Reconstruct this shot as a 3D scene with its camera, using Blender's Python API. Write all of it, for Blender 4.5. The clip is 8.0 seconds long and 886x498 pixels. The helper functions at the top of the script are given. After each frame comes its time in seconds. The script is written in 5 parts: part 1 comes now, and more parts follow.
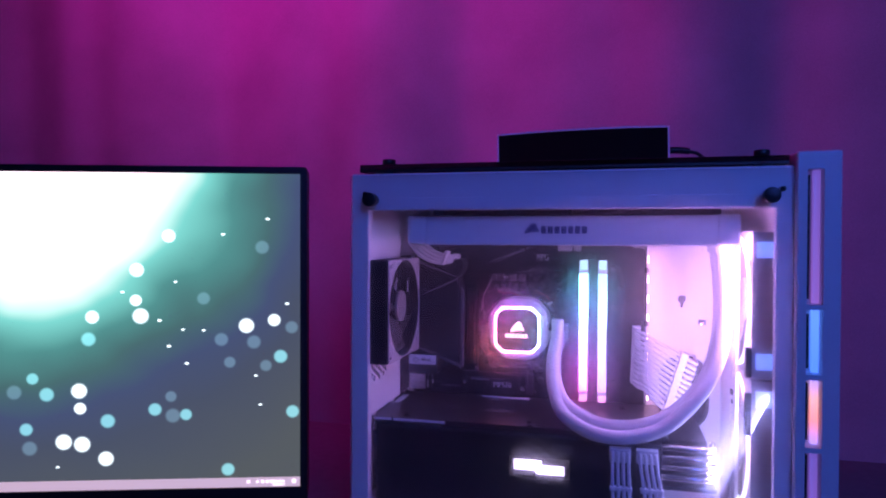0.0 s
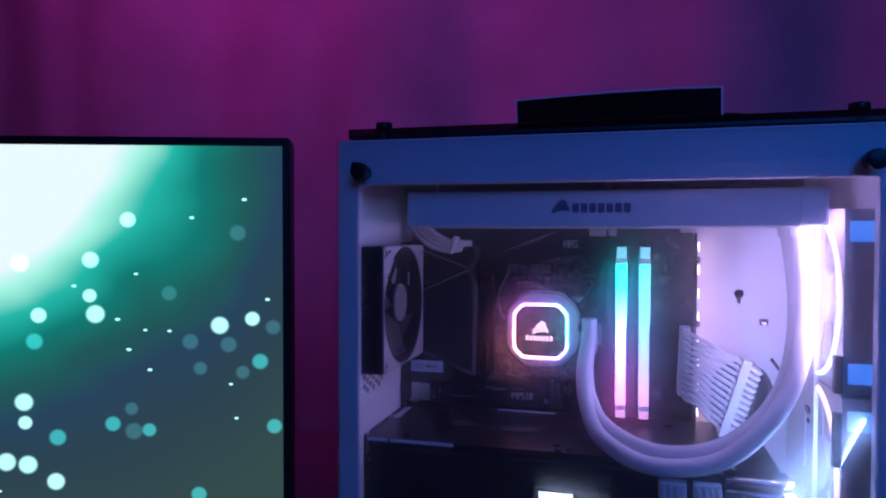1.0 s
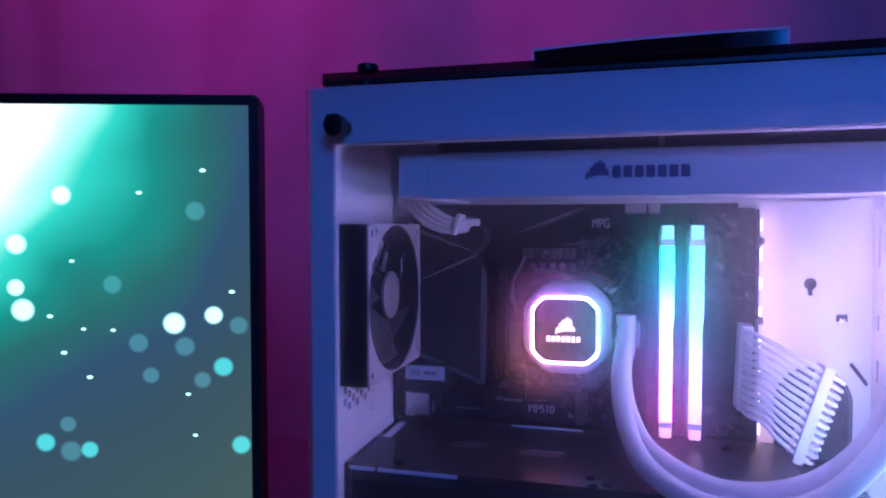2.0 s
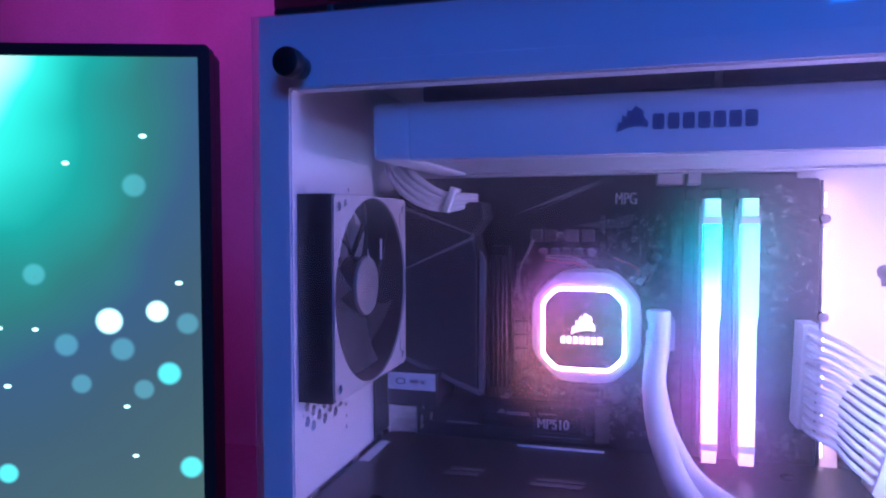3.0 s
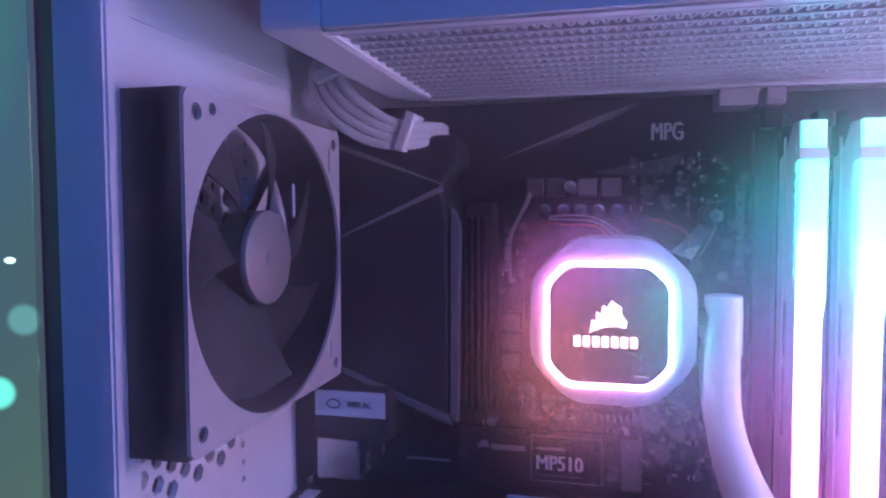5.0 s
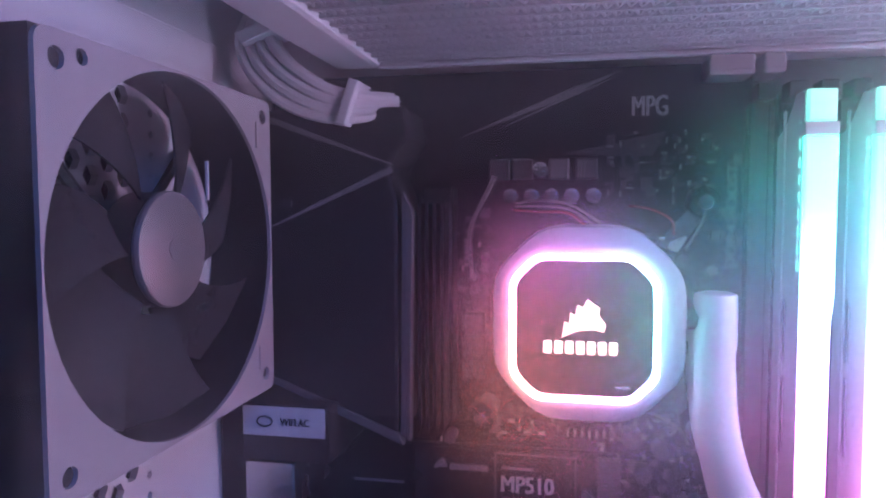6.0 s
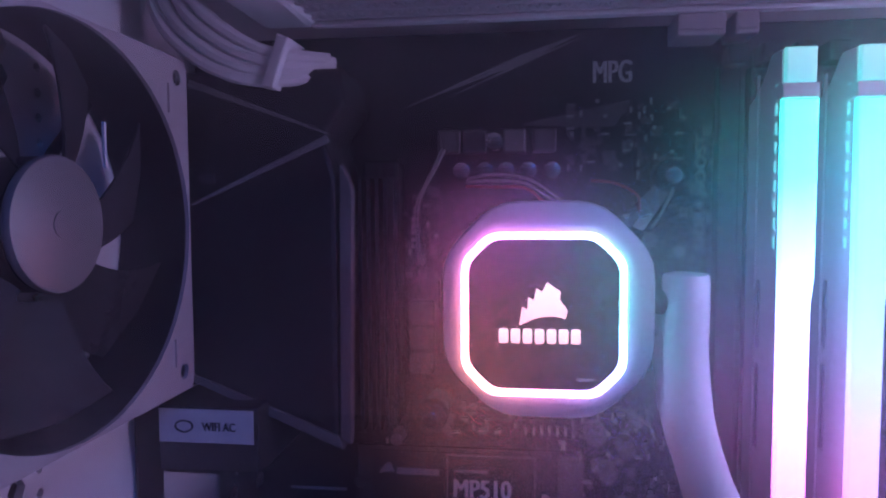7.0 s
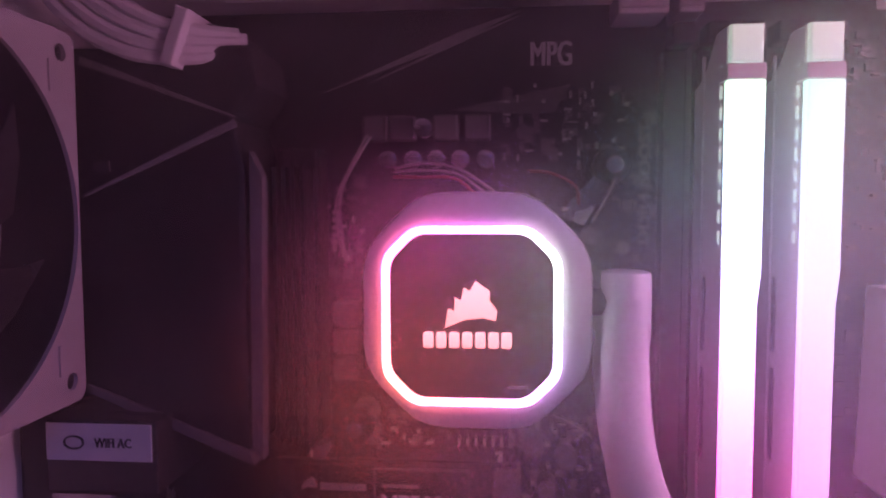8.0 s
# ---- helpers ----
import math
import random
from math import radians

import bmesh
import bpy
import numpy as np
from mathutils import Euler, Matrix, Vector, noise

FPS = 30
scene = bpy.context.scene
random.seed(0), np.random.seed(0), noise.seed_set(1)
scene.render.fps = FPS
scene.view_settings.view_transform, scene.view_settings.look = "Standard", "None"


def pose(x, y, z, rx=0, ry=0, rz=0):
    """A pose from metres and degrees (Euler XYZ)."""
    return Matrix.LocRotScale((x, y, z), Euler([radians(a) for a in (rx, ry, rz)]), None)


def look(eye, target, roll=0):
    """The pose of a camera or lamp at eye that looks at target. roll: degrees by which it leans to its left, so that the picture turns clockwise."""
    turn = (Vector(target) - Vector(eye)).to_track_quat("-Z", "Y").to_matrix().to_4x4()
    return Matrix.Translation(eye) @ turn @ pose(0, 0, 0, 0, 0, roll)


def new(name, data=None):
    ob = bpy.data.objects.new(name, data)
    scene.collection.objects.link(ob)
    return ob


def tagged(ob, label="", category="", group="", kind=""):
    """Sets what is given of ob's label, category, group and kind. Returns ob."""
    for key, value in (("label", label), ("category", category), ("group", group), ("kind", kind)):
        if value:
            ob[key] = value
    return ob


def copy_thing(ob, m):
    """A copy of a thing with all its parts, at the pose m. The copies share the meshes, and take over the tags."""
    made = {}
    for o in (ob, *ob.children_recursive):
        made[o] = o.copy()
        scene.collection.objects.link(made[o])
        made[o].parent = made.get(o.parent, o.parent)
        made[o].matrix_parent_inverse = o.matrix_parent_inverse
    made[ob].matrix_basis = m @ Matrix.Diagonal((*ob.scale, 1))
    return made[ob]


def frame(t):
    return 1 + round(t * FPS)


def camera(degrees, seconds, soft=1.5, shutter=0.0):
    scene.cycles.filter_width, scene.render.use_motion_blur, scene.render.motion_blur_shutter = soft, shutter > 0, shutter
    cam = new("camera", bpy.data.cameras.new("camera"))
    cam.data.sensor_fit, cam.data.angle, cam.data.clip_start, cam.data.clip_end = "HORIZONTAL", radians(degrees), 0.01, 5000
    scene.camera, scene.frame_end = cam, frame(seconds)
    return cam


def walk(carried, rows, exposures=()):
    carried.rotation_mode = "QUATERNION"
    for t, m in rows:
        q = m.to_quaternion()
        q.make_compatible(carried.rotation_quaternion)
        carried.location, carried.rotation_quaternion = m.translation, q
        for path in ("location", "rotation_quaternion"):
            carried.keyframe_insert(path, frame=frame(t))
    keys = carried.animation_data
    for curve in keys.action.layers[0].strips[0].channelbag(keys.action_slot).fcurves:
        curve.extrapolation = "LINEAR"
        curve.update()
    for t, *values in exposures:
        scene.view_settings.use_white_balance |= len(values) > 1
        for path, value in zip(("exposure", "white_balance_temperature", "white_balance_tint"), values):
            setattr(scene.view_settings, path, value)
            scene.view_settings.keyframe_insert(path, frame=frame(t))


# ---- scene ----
cam = camera(66.0, 8.0, soft=2.0)
PATH = [
    (0, (0.229, -0.591, 1.04), (-0.252, 1.35, 1.01), 0.2),
    (0.5, (0.218, -0.532, 1.037), (-0.291, 1.402, 1.001), 0.1),
    (1, (0.204, -0.476, 1.03), (-0.311, 1.456, 0.984), 0.1),
    (1.5, (0.191, -0.418, 1.023), (-0.334, 1.511, 0.965), 0.0),
    (3, (0.158, -0.279, 1.007), (-0.364, 1.65, 0.926), -0.1),
    (3.5, (0.16, -0.236, 0.998), (-0.395, 1.684, 0.92), -0.1),
    (4, (0.153, -0.2, 0.999), (-0.39, 1.723, 0.9), -0.3),
    (4.5, (0.14, -0.172, 0.992), (-0.372, 1.759, 0.896), -0.3),
    (6, (0.131, -0.109, 0.984), (-0.246, 1.852, 0.867), -0.1),
    (6.5, (0.132, -0.097, 0.979), (-0.2, 1.872, 0.864), -0.2),
    (7, (0.13, -0.085, 0.977), (-0.118, 1.896, 0.853), -0.3),
    (7.5, (0.132, -0.076, 0.98), (-0.087, 1.905, 0.821), -0.2),
    (8, (0.142, -0.066, 0.975), (-0.027, 1.923, 0.847), -0.2),
]
EXPOSURES = [(0.0, 0.6, 6700, 58), (0.25, 0.5, 6400, 40), (0.5, 0.3, 5900, 12), (1.0, -0.15, 5600, 2), (1.5, 0.1, 5600, 4), (3.0, 1.0, 5400, 8), (3.5, 1.05, 5400, 8), (4.0, 1.25, 5450, 2), (4.5, 1.05, 5800, 2), (6.0, 0.95, 8300, -12), (6.5, 0.6, 7800, -10), (7.0, 0.0, 6600, 0), (7.5, -0.5, 6400, 30), (7.7, -0.4, 8600, 50), (8.0, -0.2, 14500, 80)]
walk(cam, [(t, look(eye, target, roll)) for t, eye, target, roll in PATH], EXPOSURES)

# ---------------------------------------------------------------- light
world = bpy.data.worlds.new("night")
scene.world = world
world.use_nodes = True
world.node_tree.nodes["Background"].inputs[0].default_value = (0.25, 0.12, 0.6, 1)
world.node_tree.nodes["Background"].inputs[1].default_value = 0.008


def area_lamp(name, eye, target, size, watts, colour, size_y=None, spread=180):
    data = bpy.data.lights.new(name, "AREA")
    data.energy, data.color, data.size, data.spread = watts, colour, size, radians(spread)
    if size_y:
        data.shape, data.size_y = "RECTANGLE", size_y
    lamp = new(name, data)
    lamp.matrix_world = look(eye, target)
    return lamp


# unseen assumed lamps: magenta high over the desk, violet blue from the side
area_lamp("unseen_magenta_lamp", (-0.38, 0.05, 2.12), (-0.26, 0.60, 1.75), 0.8, 3.2, (0.90, 0.026, 0.54), spread=105)
area_lamp("unseen_blue_lamp", (0.85, -1.50, 1.78), (0.3, 0.1, 1.0), 0.5, 2.3, (0.034, 0.190, 1.0), spread=100)
# the lit rings of the front fans
area_lamp("front_fan_lamp", (0.3385, 0.0380, 0.990), (0.080, 0.098, 0.990), 0.030, 0.44, (0.66, 0.42, 1.0), 0.105)
area_lamp("front_fan_lamp", (0.3385, 0.0380, 0.860), (0.080, 0.098, 0.980), 0.030, 0.42, (0.34, 0.46, 1.0), 0.105)
# the strip along the board, which shines across the tray
area_lamp("strip_lamp", (0.2672, 0.1530, 0.945), (0.3200, 0.1600, 0.945), 0.008, 0.012, (1.0, 0.30, 0.50), 0.17)


# ---------------------------------------------------------------- materials
def material(name, colour, rough=0.5, metal=0.0, scale=40.0, vary=0.12, bump=0.0, fine=400.0, coat=0.0):
    """Painted, moulded or metal surface with variation at two scales."""
    m = bpy.data.materials.new(name)
    m.use_nodes = True
    nt = m.node_tree
    b = nt.nodes["Principled BSDF"]
    b.inputs["Roughness"].default_value, b.inputs["Metallic"].default_value = rough, metal
    b.inputs["Coat Weight"].default_value = coat
    co = nt.nodes.new("ShaderNodeTexCoord")
    n1, n2 = nt.nodes.new("ShaderNodeTexNoise"), nt.nodes.new("ShaderNodeTexNoise")
    n1.inputs["Scale"].default_value, n2.inputs["Scale"].default_value = scale, fine
    n1.inputs["Detail"].default_value = 4
    nt.links.new(co.outputs["Object"], n1.inputs["Vector"])
    nt.links.new(co.outputs["Object"], n2.inputs["Vector"])
    add = nt.nodes.new("ShaderNodeMath")
    add.operation = "MULTIPLY_ADD"
    add.inputs[1].default_value = 0.6
    nt.links.new(n1.outputs["Fac"], add.inputs[0])
    half = nt.nodes.new("ShaderNodeMath")
    half.operation = "MULTIPLY"
    half.inputs[1].default_value = 0.4
    nt.links.new(n2.outputs["Fac"], half.inputs[0])
    nt.links.new(half.outputs[0], add.inputs[2])
    ramp = nt.nodes.new("ShaderNodeValToRGB")
    ramp.color_ramp.elements[0].position, ramp.color_ramp.elements[1].position = 0.3, 0.7
    ramp.color_ramp.elements[0].color = (*[c * (1 - vary) for c in colour], 1)
    ramp.color_ramp.elements[1].color = (*[min(1, c * (1 + vary)) for c in colour], 1)
    nt.links.new(add.outputs[0], ramp.inputs[0])
    nt.links.new(ramp.outputs[0], b.inputs["Base Color"])
    rr = nt.nodes.new("ShaderNodeMapRange")
    rr.inputs[3].default_value, rr.inputs[4].default_value = max(0.02, rough - 0.08), min(1, rough + 0.1)
    nt.links.new(n1.outputs["Fac"], rr.inputs[0])
    nt.links.new(rr.outputs[0], b.inputs["Roughness"])
    if bump:
        bp = nt.nodes.new("ShaderNodeBump")
        bp.inputs["Strength"].default_value, bp.inputs["Distance"].default_value = bump, 0.0006
        nt.links.new(n2.outputs["Fac"], bp.inputs["Height"])
        nt.links.new(bp.outputs[0], b.inputs["Normal"])
    return m


def glow(name, stops, strength, axis=2):
    """A diffuser that gives off light, its colour running along one axis of the piece."""
    m = bpy.data.materials.new(name)
    m.use_nodes = True
    nt = m.node_tree
    b = nt.nodes["Principled BSDF"]
    b.inputs["Base Color"].default_value, b.inputs["Roughness"].default_value = (0.7, 0.7, 0.7, 1), 0.4
    co, sep, ramp = nt.nodes.new("ShaderNodeTexCoord"), nt.nodes.new("ShaderNodeSeparateXYZ"), nt.nodes.new("ShaderNodeValToRGB")
    nt.links.new(co.outputs["Generated"], sep.inputs[0])
    nt.links.new(sep.outputs[axis], ramp.inputs[0])
    els = ramp.color_ramp.elements
    while len(els) < len(stops):
        els.new(0.5)
    for e, (p, c) in zip(els, stops):
        e.position, e.color = p, (*c, 1)
    nt.links.new(ramp.outputs[0], b.inputs["Emission Color"])
    b.inputs["Emission Strength"].default_value = strength
    return m


def pane_material(name, tint, film, film_colour=(0.7, 0.7, 0.75), bloom=0.0):
    """Clear pane with mirror gloss, a thin film of dust and bloom-like haze."""
    m = bpy.data.materials.new(name)
    m.use_nodes = True
    nt = m.node_tree
    nt.nodes.remove(nt.nodes["Principled BSDF"])
    out = nt.nodes["Material Output"]
    tr, gl, df = (nt.nodes.new("ShaderNodeBsdf" + k) for k in ("Transparent", "Glossy", "Diffuse"))
    tr.inputs[0].default_value = (*tint, 1)
    gl.inputs["Roughness"].default_value = 0.01
    df.inputs[0].default_value = (*film_colour, 1)
    lw = nt.nodes.new("ShaderNodeLayerWeight")
    lw.inputs[0].default_value = 0.5
    pw, fr = nt.nodes.new("ShaderNodeMath"), nt.nodes.new("ShaderNodeMath")
    pw.operation, fr.operation = "POWER", "MULTIPLY_ADD"
    pw.inputs[1].default_value, fr.inputs[1].default_value, fr.inputs[2].default_value = 5, 0.95, 0.04
    nt.links.new(lw.outputs["Facing"], pw.inputs[0])
    nt.links.new(pw.outputs[0], fr.inputs[0])
    noise_tex, mr = nt.nodes.new("ShaderNodeTexNoise"), nt.nodes.new("ShaderNodeMapRange")
    noise_tex.inputs["Scale"].default_value, noise_tex.inputs["Detail"].default_value = 9, 5
    co = nt.nodes.new("ShaderNodeTexCoord")
    nt.links.new(co.outputs["Object"], noise_tex.inputs["Vector"])
    mr.inputs[3].default_value, mr.inputs[4].default_value = film * 0.4, film * 1.6
    nt.links.new(noise_tex.outputs["Fac"], mr.inputs[0])
    m1, m2 = nt.nodes.new("ShaderNodeMixShader"), nt.nodes.new("ShaderNodeMixShader")
    nt.links.new(mr.outputs[0], m1.inputs[0])
    nt.links.new(tr.outputs[0], m1.inputs[1])
    tl, both = nt.nodes.new("ShaderNodeBsdfTranslucent"), nt.nodes.new("ShaderNodeAddShader")
    tl.inputs[0].default_value = (*film_colour, 1)
    df.inputs[0].default_value = (*[c * 0.1 for c in film_colour], 1)
    nt.links.new(df.outputs[0], both.inputs[0])
    nt.links.new(tl.outputs[0], both.inputs[1])
    nt.links.new(both.outputs[0], m1.inputs[2])
    nt.links.new(fr.outputs[0], m2.inputs[0])
    # rough scatter mixed in to imitate lens bloom round the lit parts
    m3, rough = nt.nodes.new("ShaderNodeMixShader"), nt.nodes.new("ShaderNodeBsdfRefraction")
    rough.inputs["Roughness"].default_value, rough.inputs["IOR"].default_value = 0.56, 1.5
    m3.inputs[0].default_value = bloom
    nt.links.new(m1.outputs[0], m3.inputs[1])
    nt.links.new(rough.outputs[0], m3.inputs[2])
    nt.links.new(m3.outputs[0], m2.inputs[1])
    nt.links.new(gl.outputs[0], m2.inputs[2])
    nt.links.new(m2.outputs[0], out.inputs["Surface"])
    return m


WHITE = material("white_painted_steel", (0.74, 0.74, 0.76), 0.42, 0, 14, 0.05, 0.15, 900)
WHITE_PLASTIC = material("white_plastic", (0.72, 0.72, 0.74), 0.38, 0, 25, 0.06, 0.1, 700)
SLEEVE = material("white_sleeve", (0.72, 0.71, 0.73), 0.7, 0, 120, 0.12, 0.6, 1600)
GREY_FRAME = material("grey_fan_frame", (0.40, 0.37, 0.39), 0.5, 0, 30, 0.1, 0.1)
PUMP_SHELL = material("pale_grey_pump_shell", (0.62, 0.63, 0.65), 0.35, 0.2, 30, 0.06)
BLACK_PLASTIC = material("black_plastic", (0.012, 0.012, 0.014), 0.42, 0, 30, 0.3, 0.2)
BLACK_GLOSS = material("black_gloss", (0.008, 0.008, 0.010), 0.08, 0, 30, 0.2)
BLACK_METAL = material("black_anodised", (0.024, 0.023, 0.026), 0.48, 0.1, 25, 0.3, 0.25)
BACKPLATE = material("black_satin_metal", (0.045, 0.045, 0.050), 0.30, 0.6, 18, 0.25, 0.12, 700)
BOARD = material("black_circuit_board", (0.032, 0.030, 0.034), 0.40, 0, 60, 0.5, 0.3, 1200)
FAINT_PRINT = material("faint_print", (0.085, 0.082, 0.085), 0.5, 0, 80, 0.25)
SATIN_EDGE = material("satin_dark_edge", (0.15, 0.145, 0.15), 0.4, 0.2, 60, 0.2)
GREY_PRINT = material("grey_print", (0.24, 0.23, 0.24), 0.5, 0, 80, 0.25)
PALE_PRINT = material("pale_print", (0.52, 0.52, 0.52), 0.5, 0, 80, 0.12)
BADGE = material("dark_blue_print", (0.06, 0.06, 0.16), 0.5, 0, 80, 0.2)
LABEL = material("white_label", (0.62, 0.62, 0.64), 0.55, 0, 50, 0.08)
STEEL = material("bright_steel", (0.62, 0.61, 0.60), 0.25, 1.0, 60, 0.1)
TIN = material("bright_solder", (0.36, 0.35, 0.35), 0.3, 0.4, 90, 0.15)
COPPER = material("nickel_heat_pipe", (0.70, 0.60, 0.55), 0.18, 1.0, 60, 0.1)
CHOKE = material("grey_choke", (0.15, 0.14, 0.145), 0.5, 0.3, 90, 0.25, 0.3)
SMOKE = material("dark_smoke_plastic", (0.035, 0.034, 0.040), 0.65, 0, 30, 0.25)
SMOKE.node_tree.nodes["Principled BSDF"].inputs["Alpha"].default_value = 0.8
HUB_GREY = material("silvery_hub", (0.27, 0.25, 0.25), 0.38, 0.3, 60, 0.12, 0.15, 900)
TUBE = material("white_braided_tube", (0.68, 0.68, 0.70), 0.55, 0, 60, 0.06, 0.8, 2600)
FIN = material("white_radiator_fin", (0.62, 0.62, 0.64), 0.45, 0.2, 60, 0.12)
CLOTH = material("curtain_cloth", (0.42, 0.36, 0.40), 0.9, 0, 6, 0.22, 0.8, 620)
PLASTER = material("painted_wall", (0.55, 0.54, 0.54), 0.9, 0, 3, 0.06, 0.3, 120)
WOOD = material("grey_desk_laminate", (0.16, 0.155, 0.16), 0.45, 0, 5, 0.2, 0.15, 90)
CARPET = material("grey_carpet", (0.16, 0.15, 0.15), 0.95, 0, 12, 0.2, 0.6, 300)
GLASS = pane_material("side_glass", (0.93, 0.93, 0.94), 0.012, bloom=0.105)
TOP_GLASS = pane_material("smoked_top_glass", (0.25, 0.25, 0.27), 0.02)
COPPER_WIRE = material("red_wire", (0.45, 0.10, 0.10), 0.5)
WIRE_GREY = material("pale_wire", (0.32, 0.29, 0.28), 0.5)

RAM_GLOW = glow("memory_light", [(0.0, (1.0, 0.10, 0.55)), (0.2, (0.75, 0.16, 1.0)), (0.42, (0.38, 0.26, 1.0)), (0.62, (0.18, 0.44, 1.0)), (0.82, (0.04, 0.52, 0.92)), (1.0, (0.03, 0.62, 0.50))], 7.8)
RAM_GLOW_B = glow("memory_light_cool", [(0.0, (0.62, 0.22, 0.85)), (0.3, (0.34, 0.34, 0.95)), (0.6, (0.16, 0.52, 0.95)), (1.0, (0.04, 0.60, 0.66))], 2.8)
PINK_GLOW = glow("memory_foot_light", [(0, (1.0, 0.3, 0.6)), (1, (1.0, 0.4, 0.7))], 1.2)
CAP_GLOW = glow("memory_end_light", [(0, (0.1, 0.70, 0.80)), (1, (0.2, 0.75, 0.80))], 1.1)


def ring_glow(name, stops, strength):
    """A lit ring whose colour runs round its middle."""
    m = glow(name, stops, strength)
    nt = m.node_tree
    shift, turn = nt.nodes.new("ShaderNodeMapping"), nt.nodes.new("ShaderNodeTexGradient")
    turn.gradient_type = "RADIAL"
    co = nt.nodes["Texture Coordinate"]
    # the ring stands upright: its height becomes the second axis
    shift.inputs["Rotation"].default_value = (radians(-90), 0, 0)
    centred = nt.nodes.new("ShaderNodeVectorMath")
    centred.operation = "SUBTRACT"
    centred.inputs[1].default_value = (0.5, 0.5, 0.5)
    nt.links.new(co.outputs["Generated"], centred.inputs[0])
    nt.links.new(centred.outputs[0], shift.inputs["Vector"])
    nt.links.new(shift.outputs[0], turn.inputs[0])
    nt.links.new(turn.outputs["Fac"], nt.nodes["Color Ramp"].inputs[0])
    return m


RING_GLOW = ring_glow("pump_ring_light", [(0.0, (1.0, 0.25, 0.42)), (0.12, (1.0, 0.30, 0.30)), (0.25, (0.80, 0.22, 0.60)), (0.38, (0.30, 0.28, 1.0)), (0.50, (0.12, 0.62, 0.80)), (0.60, (0.18, 0.60, 0.70)), (0.72, (0.45, 0.20, 1.0)), (0.85, (0.85, 0.20, 0.80)), (1.0, (1.0, 0.25, 0.42))], 15.0)
EMBLEM_GLOW = glow("emblem_light", [(0, (1.0, 0.42, 0.50)), (1, (1.0, 0.62, 0.85))], 2.2)
FAN_GLOW = glow("fan_ring_light", [(0.0, (0.45, 0.7, 1.0)), (0.5, (0.9, 0.65, 1.0)), (1.0, (1.0, 0.6, 0.85))], 2.0)
STRIP_GLOW = glow("strip_light", [(0.0, (1.0, 0.5, 0.35)), (0.5, (1.0, 0.72, 0.8)), (1.0, (1.0, 0.6, 0.95))], 7.0)
CARD_GLOW = glow("card_light", [(0, (0.62, 0.68, 1.0)), (1, (0.72, 0.76, 1.0))], 3.2)
BLUE_SLOT = glow("blue_vent_light", [(0, (0.03, 0.20, 0.85)), (1, (0.05, 0.25, 0.9))], 1.0)
VIOLET_SLOT = glow("violet_vent_light", [(0, (0.30, 0.16, 0.62)), (1, (0.16, 0.12, 0.55))], 0.45)
AMBER_SLOT = glow("amber_vent_light", [(0, (0.35, 0.30, 0.9)), (0.35, (0.9, 0.30, 0.25)), (0.7, (0.8, 0.45, 0.4)), (1, (0.3, 0.3, 0.9))], 0.8)


def screen_material():
    """The picture on the screen: a white glow with green and teal falloff."""
    m = bpy.data.materials.new("lit_screen")
    m.use_nodes = True
    nt = m.node_tree
    b = nt.nodes["Principled BSDF"]
    b.inputs["Base Color"].default_value, b.inputs["Roughness"].default_value = (0.01, 0.01, 0.01, 1), 0.35
    node, link = nt.nodes.new, nt.links.new
    co, mp = node("ShaderNodeTexCoord"), node("ShaderNodeMapping")
    link(co.outputs["Generated"], mp.inputs[0])
    mp.inputs["Location"].default_value = (-0.527, 0, -1.115)
    dist_v = node("ShaderNodeVectorMath")
    dist_v.operation = "MULTIPLY"
    dist_v.inputs[1].default_value = (0.597, 0, 0.3445)
    link(mp.outputs[0], dist_v.inputs[0])
    ln = node("ShaderNodeVectorMath")
    ln.operation = "LENGTH"
    link(dist_v.outputs[0], ln.inputs[0])
    nz = node("ShaderNodeTexNoise")
    nz.inputs["Scale"].default_value = 3
    link(co.outputs["Generated"], nz.inputs["Vector"])
    wob = node("ShaderNodeMath")
    wob.operation = "MULTIPLY_ADD"
    wob.inputs[1].default_value = 0.08
    link(nz.outputs["Fac"], wob.inputs[0])
    link(ln.outputs["Value"], wob.inputs[2])
    ramp = node("ShaderNodeValToRGB")
    els = ramp.color_ramp.elements
    stops = [(0.180, (1, 1, 1)), (0.198, (0.50, 0.95, 0.72)), (0.225, (0.060, 0.50, 0.37)), (0.265, (0.022, 0.20, 0.155)), (0.300, (0.024, 0.105, 0.090)), (0.335, (0.028, 0.058, 0.100)), (0.375, (0.032, 0.058, 0.075)), (0.460, (0.044, 0.072, 0.064))]
    while len(els) < len(stops):
        els.new(0.5)
    for e, (p, c) in zip(els, stops):
        e.position, e.color = p, (*c, 1)
    link(wob.outputs[0], ramp.inputs[0])
    colour = ramp.outputs[0]
    link(colour, b.inputs["Emission Color"])
    b.inputs["Emission Strength"].default_value = 1.05
    return m


SCREEN = screen_material()


